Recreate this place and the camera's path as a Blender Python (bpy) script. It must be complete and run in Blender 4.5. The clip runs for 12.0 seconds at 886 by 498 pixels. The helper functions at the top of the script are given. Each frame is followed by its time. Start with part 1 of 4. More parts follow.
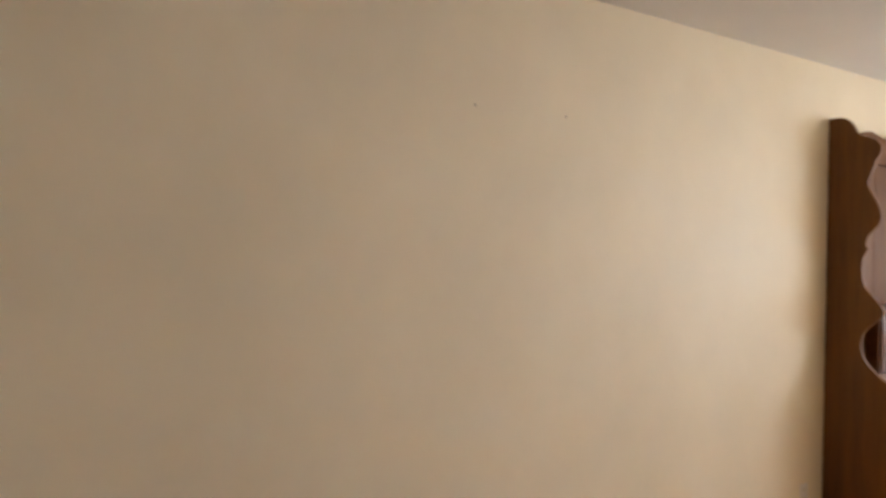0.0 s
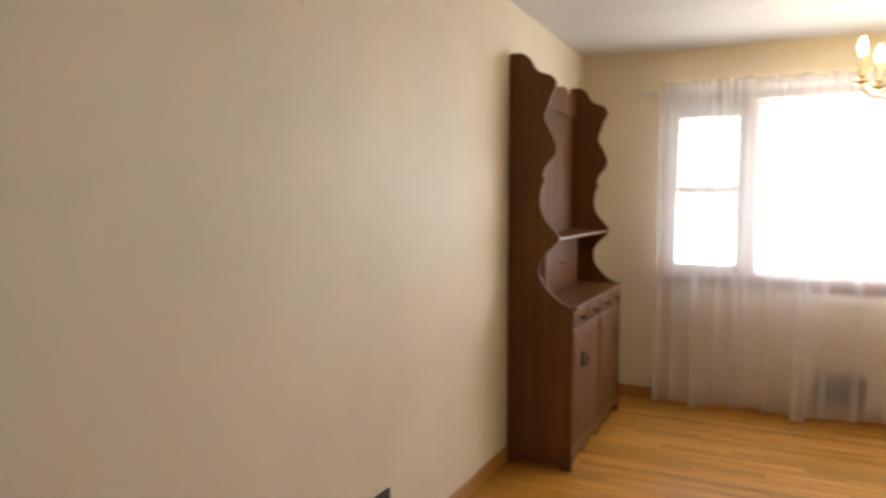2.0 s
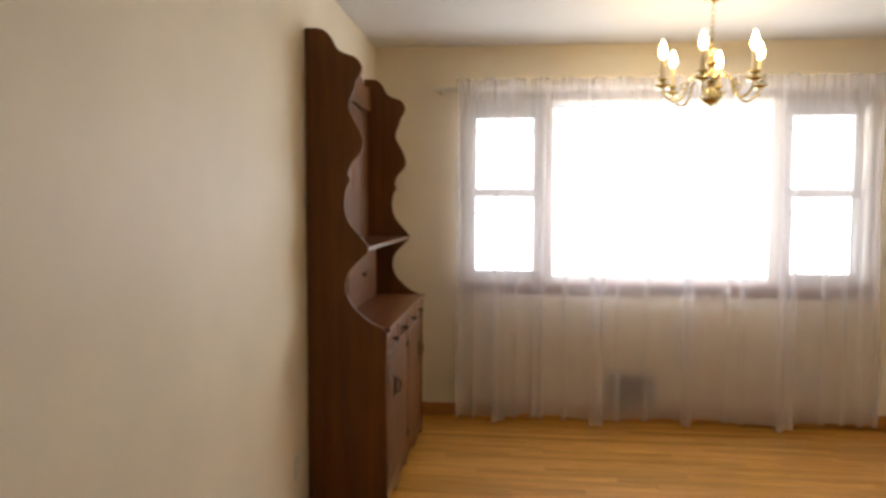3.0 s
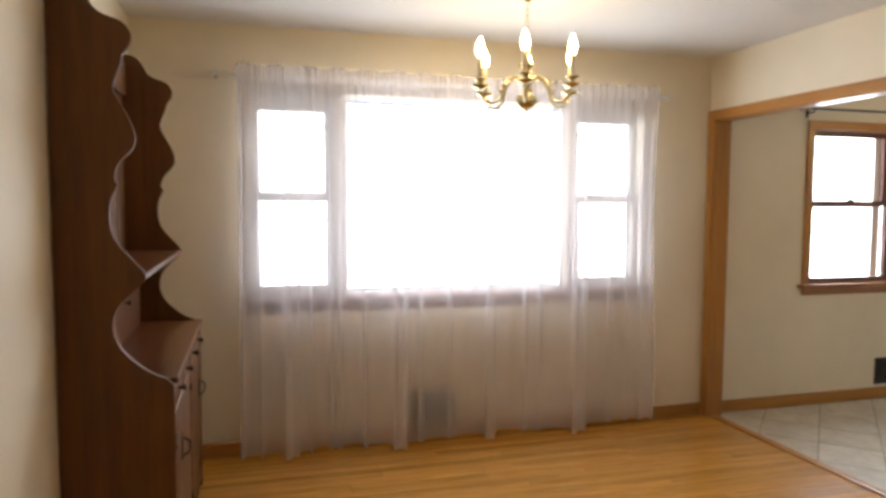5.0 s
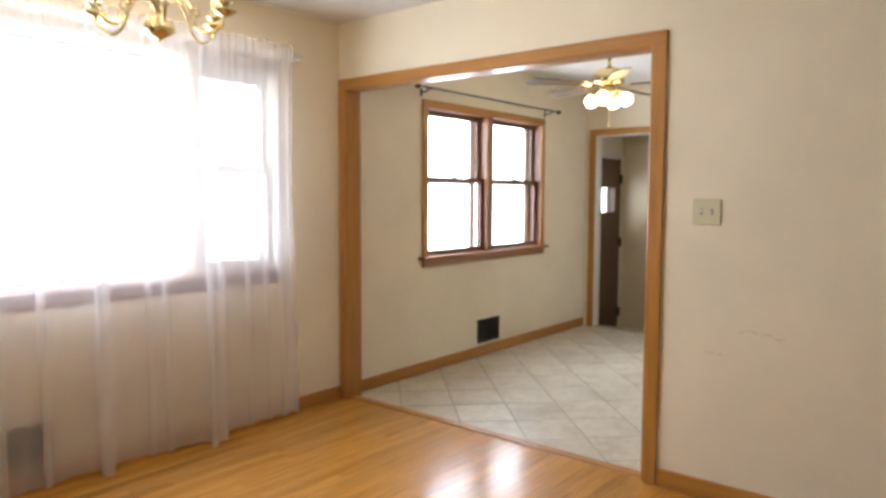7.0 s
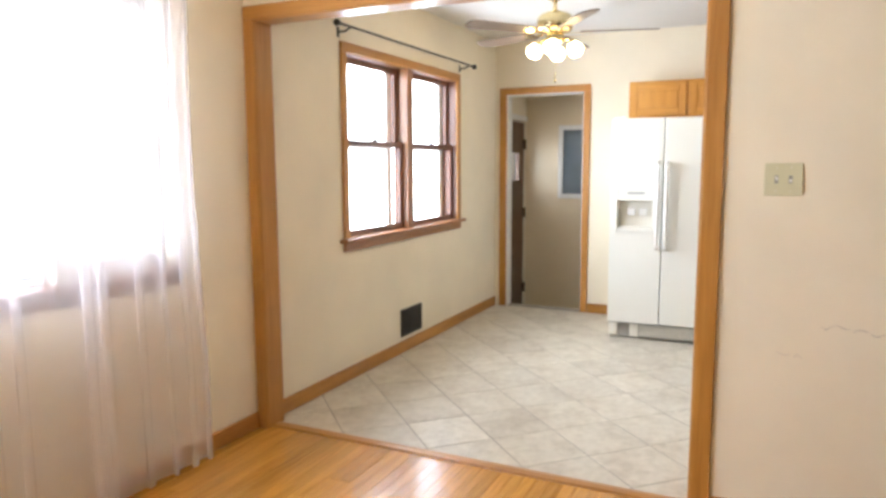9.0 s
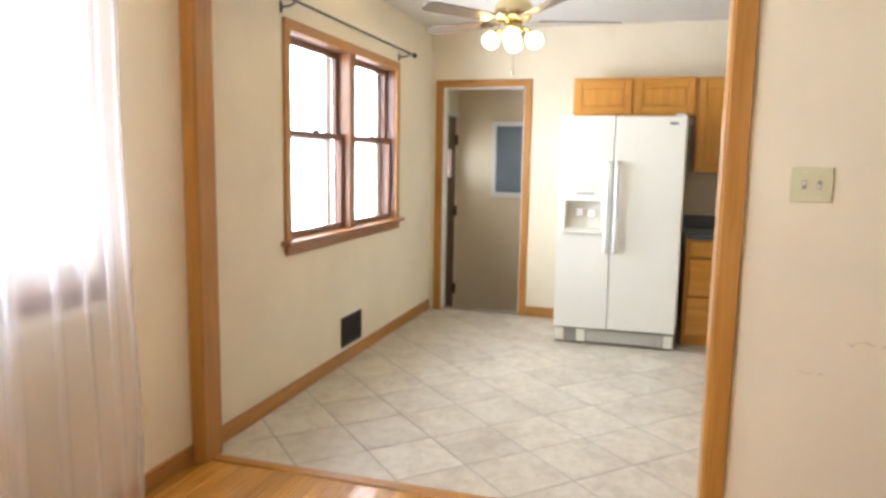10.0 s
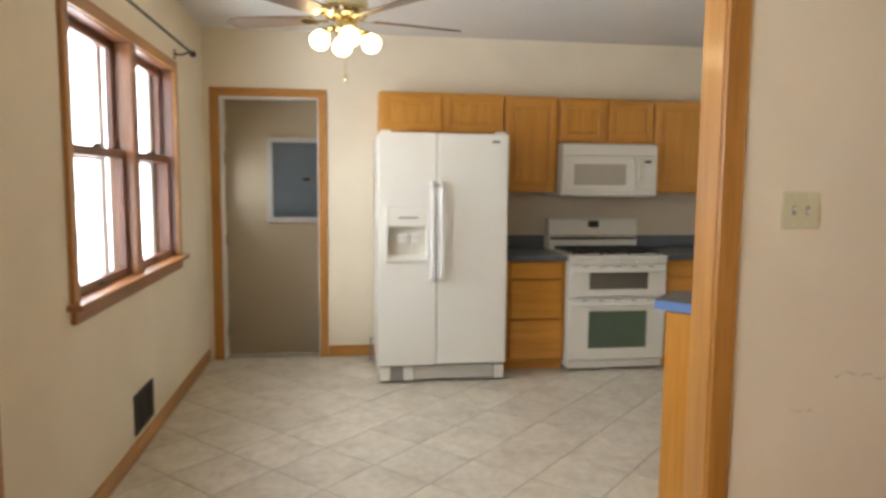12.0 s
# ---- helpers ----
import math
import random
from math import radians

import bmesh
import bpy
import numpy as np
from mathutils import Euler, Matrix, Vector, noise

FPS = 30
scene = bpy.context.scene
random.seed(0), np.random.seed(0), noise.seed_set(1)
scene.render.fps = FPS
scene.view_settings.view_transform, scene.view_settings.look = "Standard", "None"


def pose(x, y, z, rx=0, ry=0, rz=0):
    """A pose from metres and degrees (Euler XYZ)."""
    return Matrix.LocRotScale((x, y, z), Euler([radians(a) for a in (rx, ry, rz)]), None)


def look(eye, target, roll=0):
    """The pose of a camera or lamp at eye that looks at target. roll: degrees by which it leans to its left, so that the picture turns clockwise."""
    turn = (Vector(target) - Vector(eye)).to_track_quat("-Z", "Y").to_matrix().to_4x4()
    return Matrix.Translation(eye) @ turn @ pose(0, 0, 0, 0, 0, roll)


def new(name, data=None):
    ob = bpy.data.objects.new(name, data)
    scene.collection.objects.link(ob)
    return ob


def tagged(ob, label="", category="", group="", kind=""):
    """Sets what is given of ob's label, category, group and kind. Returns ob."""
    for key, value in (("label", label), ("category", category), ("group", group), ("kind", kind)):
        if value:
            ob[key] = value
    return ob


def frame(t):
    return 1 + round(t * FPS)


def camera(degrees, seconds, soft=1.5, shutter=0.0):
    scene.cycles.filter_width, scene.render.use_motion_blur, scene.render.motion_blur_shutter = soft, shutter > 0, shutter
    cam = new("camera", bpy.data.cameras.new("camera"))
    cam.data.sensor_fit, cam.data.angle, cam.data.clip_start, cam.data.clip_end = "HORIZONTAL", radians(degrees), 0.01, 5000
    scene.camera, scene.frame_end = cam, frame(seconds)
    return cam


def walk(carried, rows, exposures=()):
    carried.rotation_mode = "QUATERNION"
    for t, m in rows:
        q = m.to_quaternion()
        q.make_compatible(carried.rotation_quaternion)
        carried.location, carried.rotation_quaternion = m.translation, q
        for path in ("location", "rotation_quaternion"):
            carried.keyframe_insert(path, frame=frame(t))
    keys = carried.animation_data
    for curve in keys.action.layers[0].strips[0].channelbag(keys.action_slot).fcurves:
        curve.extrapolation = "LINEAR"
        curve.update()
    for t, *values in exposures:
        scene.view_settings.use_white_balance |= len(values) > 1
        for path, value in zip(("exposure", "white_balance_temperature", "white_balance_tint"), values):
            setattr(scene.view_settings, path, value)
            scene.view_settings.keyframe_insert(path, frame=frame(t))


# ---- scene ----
cam = camera(65.9, 12.0, 3.1, 0.4)
EXPOSURES = [
    (0, 0.0, 6450, 10), (1, -0.10, 6550, 10), (2, -0.16, 6550, 10), (3, -0.50, 6550, 10), (5, -0.48, 6250, 10), (5.5, -0.34, 6150, 10), (6.5, -0.18, 6050, 9),
    (7.5, 0.10, 5950, 10), (9.5, 0.46, 5850, 9), (10, 0.42, 6000, 9), (10.5, 0.2, 6200, 10), (11, -0.12, 6400, 10), (12, -0.27, 6350, 10),
]
PATH = [
    (0, (2.015, -5.256, 1.539), (0.312, -4.206, 1.536), 1.1),
    (0.5, (1.862, -5.317, 1.519), (0.327, -4.035, 1.495), 1.2),
    (1, (1.789, -5.302, 1.512), (0.379, -3.886, 1.438), 0.6),
    (1.5, (1.504, -5.218, 1.43), (0.316, -3.612, 1.327), 0.1),
    (2, (1.303, -5.189, 1.451), (0.443, -3.389, 1.316), 0.2),
    (2.5, (1.082, -4.979, 1.403), (0.613, -3.038, 1.291), 0.1),
    (2.7, (1.044, -4.827, 1.419), (0.686, -2.863, 1.3), -0.1),
    (3, (0.939, -4.698, 1.452), (0.741, -2.712, 1.33), 0.2),
    (4.8, (0.637, -4.251, 1.558), (1.108, -2.311, 1.425), 0.3),
    (5, (0.646, -4.182, 1.523), (1.185, -2.261, 1.387), 0.3),
    (5.2, (0.641, -4.126, 1.491), (1.263, -2.231, 1.346), 0.0),
    (5.5, (0.508, -3.986, 1.405), (1.346, -2.174, 1.283), -0.1),
    (6, (0.542, -3.91, 1.405), (1.689, -2.276, 1.27), 0.1),
    (6.5, (0.529, -3.712, 1.403), (1.93, -2.292, 1.262), 0.1),
    (7, (0.608, -3.495, 1.4), (2.15, -2.231, 1.245), 0.2),
    (7.5, (0.675, -3.251, 1.38), (2.314, -2.119, 1.209), -0.1),
    (7.7, (0.706, -3.138, 1.382), (2.386, -2.068, 1.205), -0.0),
    (9.3, (1.044, -2.257, 1.402), (2.866, -1.475, 1.14), 0.2),
    (9.5, (1.061, -2.169, 1.414), (2.907, -1.448, 1.146), 0.7),
    (10, (1.225, -1.93, 1.394), (3.126, -1.366, 1.135), 1.0),
    (10.5, (1.419, -1.691, 1.408), (3.354, -1.245, 1.165), 1.0),
    (11, (1.527, -1.515, 1.416), (3.495, -1.235, 1.193), 0.3),
    (11.5, (1.639, -1.271, 1.444), (3.626, -1.258, 1.221), 0.5),
    (12, (1.823, -1.049, 1.414), (3.792, -1.336, 1.215), 0.5),
]
walk(cam, [(t, look(eye, target, roll)) for t, eye, target, roll in PATH], EXPOSURES)

# ---- world and light ----
world = bpy.data.worlds.new("sky")
scene.world = world
world.use_nodes = True
wn = world.node_tree.nodes
sky = wn.new("ShaderNodeTexSky")
sky.sky_type = "NISHITA"
sky.sun_disc = False
sky.sun_elevation, sky.sun_rotation = radians(42), radians(200)
world.node_tree.links.new(sky.outputs[0], wn["Background"].inputs[0])
wn["Background"].inputs[1].default_value = 0.12
sun = new("sun", bpy.data.lights.new("sun", "SUN"))
sun.data.energy, sun.data.angle, sun.data.color = 3.0, radians(0.5), (1, 0.95, 0.88)
sun.matrix_world = look((-5, -14, 13), (0, 0, 0))


def window_light(name, x0, x1, z0, z1, y, watts):
    """Daylight of one window opening, shining into the room (towards -y)."""
    data = bpy.data.lights.new(name, "AREA")
    data.shape, data.size, data.size_y, data.energy = "RECTANGLE", x1 - x0, z1 - z0, watts
    data.color = (0.93, 0.96, 1.0)
    ob = new(name, data)
    ob.matrix_world = look(((x0 + x1) / 2, y, (z0 + z1) / 2), ((x0 + x1) / 2, y - 1, (z0 + z1) / 2))
    return ob


DINING_WATTS, KITCHEN_WATTS, DOOR_WATTS = 72, 52, 1.8
window_light("dining_daylight", 0.66, 3.22, 0.97, 2.14, 0.17, DINING_WATTS)
window_light("kitchen_daylight", 4.69, 6.34, 0.93, 2.08, 0.17, KITCHEN_WATTS)
window_light("door_daylight", 7.72, 8.02, 1.2, 1.5, 0.12, DOOR_WATTS)
BULB_STRENGTH, GLOBE_STRENGTH = 86, 20

# ---- dimensions ----
CEIL = 2.54
XR = 3.77          # dining side of the wall with the wide opening
XK = 3.885         # kitchen side of that wall
XF = 7.285         # far kitchen wall
YB = -7.2          # back of the dining room
YK = -4.5          # back of the kitchen
OP_Y0, OP_Y1, OP_Z = -2.172, -0.07, 2.10


# ---- materials ----
def material(name):
    m = bpy.data.materials.new(name)
    m.use_nodes = True
    nt = m.node_tree
    return m, nt, nt.nodes["Principled BSDF"]


def link(nt, a, b):
    nt.links.new(a, b)


def coords(nt, scale, spread=False):
    tc = nt.nodes.new("ShaderNodeTexCoord")
    mp = nt.nodes.new("ShaderNodeMapping")
    mp.inputs["Scale"].default_value = scale
    link(nt, tc.outputs["Object"], mp.inputs[0])
    if spread:
        info = nt.nodes.new("ShaderNodeObjectInfo")
        mul = nt.nodes.new("ShaderNodeMath")
        mul.operation = "MULTIPLY"
        mul.inputs[1].default_value = 37.0
        link(nt, info.outputs["Random"], mul.inputs[0])
        link(nt, mul.outputs[0], mp.inputs["Location"])
    return mp.outputs[0]


def noise_tex(nt, vec, scale, detail=4, rough=0.55):
    n = nt.nodes.new("ShaderNodeTexNoise")
    n.inputs["Scale"].default_value, n.inputs["Detail"].default_value = scale, detail
    n.inputs["Roughness"].default_value = rough
    link(nt, vec, n.inputs["Vector"])
    return n.outputs["Fac"]


def ramp(nt, fac, stops):
    r = nt.nodes.new("ShaderNodeValToRGB")
    el = r.color_ramp.elements
    while len(el) < len(stops):
        el.new(0.5)
    for e, (p, c) in zip(el, stops):
        e.position, e.color = p, (*c, 1)
    link(nt, fac, r.inputs[0])
    return r.outputs[0]


def mix(nt, fac, a, b, mode="MIX"):
    n = nt.nodes.new("ShaderNodeMix")
    n.data_type, n.blend_type = "RGBA", mode
    for sock, val in ((n.inputs[0], fac), (n.inputs[6], a), (n.inputs[7], b)):
        if isinstance(val, (int, float)):
            sock.default_value = val
        elif isinstance(val, tuple):
            sock.default_value = (*val, 1)
        else:
            link(nt, val, sock)
    return n.outputs[2]


def bump(nt, bsdf, height, strength, dist=0.002):
    b = nt.nodes.new("ShaderNodeBump")
    b.inputs["Strength"].default_value, b.inputs["Distance"].default_value = strength, dist
    link(nt, height, b.inputs["Height"])
    link(nt, b.outputs[0], bsdf.inputs["Normal"])


def paint(name, col, rough=0.55, var=0.05, big=1.2, relief=0.15, stain=None, dapple=False):
    """Painted plaster, laminate or enamel: slow tone changes, fine roller relief."""
    m, nt, p = material(name)
    v = coords(nt, (1, 1, 1))
    slow = noise_tex(nt, v, big, 5)
    fine = noise_tex(nt, v, 160, 2)
    lo = tuple(c * (1 - var) for c in col)
    hi = tuple(min(1, c * (1 + var)) for c in col)
    c = ramp(nt, slow, [(0.3, lo), (0.7, hi)])
    if stain:
        c = mix(nt, ramp(nt, noise_tex(nt, v, 7, 6, 0.7), [(0.62, (0, 0, 0)), (0.8, (0.5, 0.5, 0.5))]), c, stain)
    link(nt, c, p.inputs["Base Color"])
    p.inputs["Roughness"].default_value = rough
    if dapple:
        fine = mix(nt, 0.35, noise_tex(nt, v, 14, 3, 0.6), fine)
        bump(nt, p, fine, relief, 0.004)
    else:
        bump(nt, p, fine, relief, 0.001)
    return m


def wood(name, dark, light, axis, rough=0.35, spread=False, tone=0.0, coat=0.0, pore=1.0):
    """Varnished wood with grain along one axis."""
    m, nt, p = material(name)
    s = [14, 14, 14]
    s["xyz".index(axis)] = 0.9
    v = coords(nt, s, spread)
    a = noise_tex(nt, v, 1.6, 6, 0.6)
    s2 = [90, 90, 90]
    s2["xyz".index(axis)] = 3
    b = noise_tex(nt, coords(nt, s2, spread), 1.5, 3)
    c = ramp(nt, a, [(0.28, dark), (0.5, tuple((x + y) / 2 for x, y in zip(dark, light))), (0.72, light)])
    c = mix(nt, 0.35 * pore, c, ramp(nt, b, [(0.35, tuple(x * 0.55 for x in dark)), (0.6, light)]))
    if tone:
        info = nt.nodes.new("ShaderNodeObjectInfo")
        k = ramp(nt, info.outputs["Random"], [(0.0, (1 - tone,) * 3), (0.55, (1, 1, 1)), (1.0, (1 + tone * 0.4, 1 + tone * 0.35, 1 + tone * 0.25))])
        c = mix(nt, 1.0, c, k, "MULTIPLY")
    link(nt, c, p.inputs["Base Color"])
    p.inputs["Roughness"].default_value = rough
    p.inputs["Coat Weight"].default_value = coat
    p.inputs["Coat Roughness"].default_value = 0.12
    bump(nt, p, b, 0.08, 0.001)
    return m


def metal(name, col, rough):
    m, nt, p = material(name)
    v = coords(nt, (1, 1, 1))
    n = noise_tex(nt, v, 40, 4)
    link(nt, ramp(nt, n, [(0.3, tuple(c * 0.85 for c in col)), (0.7, col)]), p.inputs["Base Color"])
    p.inputs["Metallic"].default_value = 1.0
    p.inputs["Roughness"].default_value = rough
    return m


def glow(name, col, strength):
    m, nt, p = material(name)
    p.inputs["Base Color"].default_value = (*col, 1)
    p.inputs["Emission Color"].default_value = (*col, 1)
    p.inputs["Emission Strength"].default_value = strength
    p.inputs["Roughness"].default_value = 0.2
    return m


WALL = paint("cream_wall_paint", (0.81, 0.732, 0.575), 0.57, 0.05, 1.8, 0.35, dapple=True)
CEILING = paint("white_ceiling_paint", (0.73, 0.72, 0.69), 0.75, 0.03, 1.5, 0.35)
VEST = paint("beige_landing_paint", (0.74, 0.63, 0.45), 0.5, 0.05, 1.0, 0.2)
JOINT = paint("dark_floor_joint", (0.16, 0.08, 0.03), 0.6, 0.2, 8)
GROUT = paint("grey_grout", (0.36, 0.33, 0.28), 0.7, 0.15, 6)
OAK_X = wood("oak_trim_x", (0.34, 0.142, 0.024), (0.51, 0.245, 0.052), "x", 0.35, coat=0.2, pore=0.45)
OAK_Y = wood("oak_trim_y", (0.34, 0.142, 0.024), (0.51, 0.245, 0.052), "y", 0.35, coat=0.2, pore=0.45)
OAK_Z = wood("oak_trim_z", (0.34, 0.142, 0.024), (0.51, 0.245, 0.052), "z", 0.35, coat=0.2, pore=0.45)
SASH = wood("red_stained_sash_wood", (0.10, 0.034, 0.016), (0.19, 0.072, 0.034), "z", 0.35, coat=0.2)
MULLION = wood("stained_mullion_wood", (0.20, 0.078, 0.028), (0.33, 0.145, 0.055), "z", 0.35, coat=0.2)
SILL = wood("stained_sill_wood", (0.25, 0.10, 0.035), (0.42, 0.19, 0.07), "x", 0.35, coat=0.2)
FLOOR = wood("oak_strip_floor", (0.44, 0.182, 0.024), (0.70, 0.35, 0.062), "x", 0.26, True, 0.24, 0.45)
HUTCH_Z = wood("dark_maple_z", (0.086, 0.028, 0.002), (0.18, 0.066, 0.004), "z", 0.62, coat=0.0, pore=0.5)
HUTCH_Y = wood("dark_maple_y", (0.095, 0.028, 0.007), (0.185, 0.063, 0.017), "y", 0.32, coat=0.25, pore=0.5)
CAB_Z = wood("honey_oak_cabinet_z", (0.46, 0.19, 0.023), (0.64, 0.305, 0.050), "z", 0.35, coat=0.2, pore=0.4)
CAB_Y = wood("honey_oak_cabinet_y", (0.46, 0.19, 0.023), (0.64, 0.305, 0.050), "y", 0.35, coat=0.2, pore=0.4)
BLADE = wood("fan_blade_wood", (0.12, 0.085, 0.06), (0.21, 0.155, 0.11), "x", 0.4, True)
BROWN_DOOR = wood("dark_brown_door", (0.085, 0.045, 0.024), (0.15, 0.08, 0.042), "z", 0.45)
ENAMEL = paint("white_appliance_enamel", (0.74, 0.73, 0.67), 0.28, 0.015, 2.0, 0.12)
BISQUE = paint("bisque_plastic", (0.72, 0.70, 0.62), 0.35, 0.03, 3.0, 0.05)
KICK = paint("grey_kick_plate", (0.30, 0.29, 0.26), 0.5, 0.05, 8.0, 0.05)
TAN = paint("tan_sash_paint", (0.40, 0.37, 0.33), 0.5, 0.05, 4.0, 0.05)
PLATE = paint("aged_ivory_plastic", (0.64, 0.61, 0.41), 0.4, 0.04, 8.0, 0.05)
PUTTY = paint("putty_window_paint", (0.38, 0.33, 0.27), 0.45, 0.05, 4.0, 0.05)
WHITE = paint("white_trim_paint", (0.80, 0.79, 0.76), 0.4, 0.03, 3)
GREYPAN = paint("blue_grey_steel_paint", (0.16, 0.20, 0.24), 0.45, 0.08, 4)
COUNTER = paint("slate_blue_laminate", (0.10, 0.12, 0.145), 0.3, 0.15, 60, 0.05)
BLUE_EDGE = paint("blue_laminate_edge", (0.13, 0.24, 0.50), 0.35, 0.05, 20, 0.05)
BLACK = paint("black_iron_paint", (0.02, 0.018, 0.016), 0.45, 0.2, 20)
DUCT_SHADE = paint("painted_duct_shade", (0.012, 0.011, 0.010), 0.8, 0.2, 10)
SMOKE = paint("smoked_oven_glass", (0.13, 0.12, 0.10), 0.12, 0.05, 4, 0.0)
GREEN = paint("green_tinted_oven_glass", (0.10, 0.14, 0.095), 0.10, 0.05, 4, 0.0)
SCUFF = paint("grey_scuff", (0.60, 0.53, 0.43), 0.7, 0.3, 40)
SPLASH = paint("tan_wall_behind_counter", (0.60, 0.52, 0.41), 0.5, 0.05, 1.0, 0.2)
BRASS = metal("polished_brass", (0.80, 0.69, 0.40), 0.18)
IRON = metal("dark_antique_brass", (0.10, 0.075, 0.05), 0.4)
BULB = glow("lit_candle_bulb", (1.0, 0.70, 0.30), BULB_STRENGTH)
GLOBE = glow("lit_frosted_globe", (1.0, 0.72, 0.35), GLOBE_STRENGTH)


def tile_material():
    m, nt, p = material("mottled_stone_tile")
    v = coords(nt, (1, 1, 1), True)
    a = noise_tex(nt, v, 5, 7, 0.65)
    b = noise_tex(nt, v, 22, 5, 0.6)
    c = ramp(nt, a, [(0.3, (0.43, 0.365, 0.27)), (0.5, (0.59, 0.535, 0.43)), (0.7, (0.69, 0.645, 0.535))])
    c = mix(nt, 0.3, c, ramp(nt, b, [(0.35, (0.42, 0.39, 0.34)), (0.65, (0.72, 0.69, 0.62))]))
    info = nt.nodes.new("ShaderNodeObjectInfo")
    c = mix(nt, 1.0, c, ramp(nt, info.outputs["Random"], [(0, (0.90, 0.89, 0.88)), (1, (1.05, 1.05, 1.04))]), "MULTIPLY")
    link(nt, c, p.inputs["Base Color"])
    p.inputs["Roughness"].default_value = 0.36
    bump(nt, p, b, 0.12, 0.002)
    return m


TILE = tile_material()


def sheer_material():
    m, nt, p = material("sheer_curtain_fabric")
    v = coords(nt, (1, 1, 1))
    weave = noise_tex(nt, v, 5, 3, 0.5)
    link(nt, ramp(nt, weave, [(0.3, (0.86, 0.82, 0.84)), (0.7, (0.90, 0.87, 0.90))]), p.inputs["Base Color"])
    p.inputs["Roughness"].default_value = 0.9
    tl = nt.nodes.new("ShaderNodeBsdfTranslucent")
    tl.inputs[0].default_value = (0.78, 0.77, 0.80, 1)
    cloth = nt.nodes.new("ShaderNodeMixShader")
    cloth.inputs[0].default_value = 0.16
    link(nt, p.outputs[0], cloth.inputs[1])
    link(nt, tl.outputs[0], cloth.inputs[2])
    clear = nt.nodes.new("ShaderNodeBsdfTransparent")
    out = nt.nodes.new("ShaderNodeMixShader")
    out.inputs[0].default_value = 0.38
    link(nt, clear.outputs[0], out.inputs[1])
    link(nt, cloth.outputs[0], out.inputs[2])
    link(nt, out.outputs[0], nt.nodes["Material Output"].inputs[0])
    return m


SHEER = sheer_material()


def glass_material():
    m, nt, p = material("window_glass")
    p.inputs["Base Color"].default_value = (1, 1, 1, 1)
    p.inputs["Transmission Weight"].default_value = 1.0
    p.inputs["Roughness"].default_value = 0.0
    p.inputs["IOR"].default_value = 1.1
    return m


GLASS = glass_material()


# ---- mesh helpers ----
def box(bm, x0, x1, y0, y1, z0, z1, bevel=0.0, segs=1):
    vs = [bm.verts.new((x, y, z)) for x in (x0, x1) for y in (y0, y1) for z in (z0, z1)]
    fs = [bm.faces.new([vs[i] for i in f]) for f in
          ((0, 1, 3, 2), (4, 6, 7, 5), (0, 4, 5, 1), (2, 3, 7, 6), (0, 2, 6, 4), (1, 5, 7, 3))]
    if bevel:
        es = list({e for f in fs for e in f.edges})
        bmesh.ops.bevel(bm, geom=es, offset=bevel, segments=segs, affect="EDGES", profile=0.5)
    return bm


def one_box(*a, **k):
    return box(bmesh.new(), *a, **k)


def lathe(bm, profile, cx, cy, segs=20, axis=None, origin=None):
    """Turn a profile of (radius, height) about a vertical line, or about an axis through an origin."""
    rings = []
    rot = Vector((0, 0, 1)).rotation_difference(Vector(axis)).to_matrix() if axis else Matrix.Identity(3)
    base = Vector(origin) if origin else Vector((cx, cy, 0))
    for r, z in profile:
        rings.append([bm.verts.new(base + rot @ Vector((max(r, 1e-4) * math.cos(2 * math.pi * i / segs), max(r, 1e-4) * math.sin(2 * math.pi * i / segs), z)))
                      for i in range(segs)])
    for a, b in zip(rings, rings[1:]):
        for i in range(segs):
            bm.faces.new((a[i], a[(i + 1) % segs], b[(i + 1) % segs], b[i]))
    bm.faces.new(list(reversed(rings[0])))
    bm.faces.new(rings[-1])
    return bm


def spline(pts, n=6):
    """A smooth line through the points."""
    pts = [Vector(p) for p in pts]
    out = []
    for i in range(len(pts) - 1):
        p0, p1, p2, p3 = pts[max(i - 1, 0)], pts[i], pts[i + 1], pts[min(i + 2, len(pts) - 1)]
        for k in range(n):
            t = k / n
            out.append(0.5 * ((2 * p1) + (p2 - p0) * t + (2 * p0 - 5 * p1 + 4 * p2 - p3) * t * t + (3 * p1 - p0 - 3 * p2 + p3) * t ** 3))
    out.append(pts[-1])
    return out


def tube(bm, pts, r, segs=8):
    pts = [Vector(p) for p in pts]
    rings = []
    for i, p in enumerate(pts):
        d = (pts[min(i + 1, len(pts) - 1)] - pts[max(i - 1, 0)]).normalized()
        u = d.cross(Vector((0, 0, 1)) if abs(d.z) < 0.95 else Vector((1, 0, 0))).normalized()
        w = d.cross(u)
        rings.append([bm.verts.new(p + r * (math.cos(2 * math.pi * k / segs) * u + math.sin(2 * math.pi * k / segs) * w)) for k in range(segs)])
    for a, b in zip(rings, rings[1:]):
        for k in range(segs):
            bm.faces.new((a[k], a[(k + 1) % segs], b[(k + 1) % segs], b[k]))
    bm.faces.new(rings[0])
    bm.faces.new(rings[-1])
    return bm


def prism(bm, outline, direction):
    """Extrude a closed flat outline along a direction."""
    d = Vector(direction)
    a = [bm.verts.new(p) for p in outline]
    b = [bm.verts.new(Vector(p) + d) for p in outline]
    bm.faces.new(a)
    bm.faces.new(list(reversed(b)))
    n = len(a)
    for i in range(n):
        bm.faces.new((a[i], a[(i + 1) % n], b[(i + 1) % n], b[i]))
    return bm


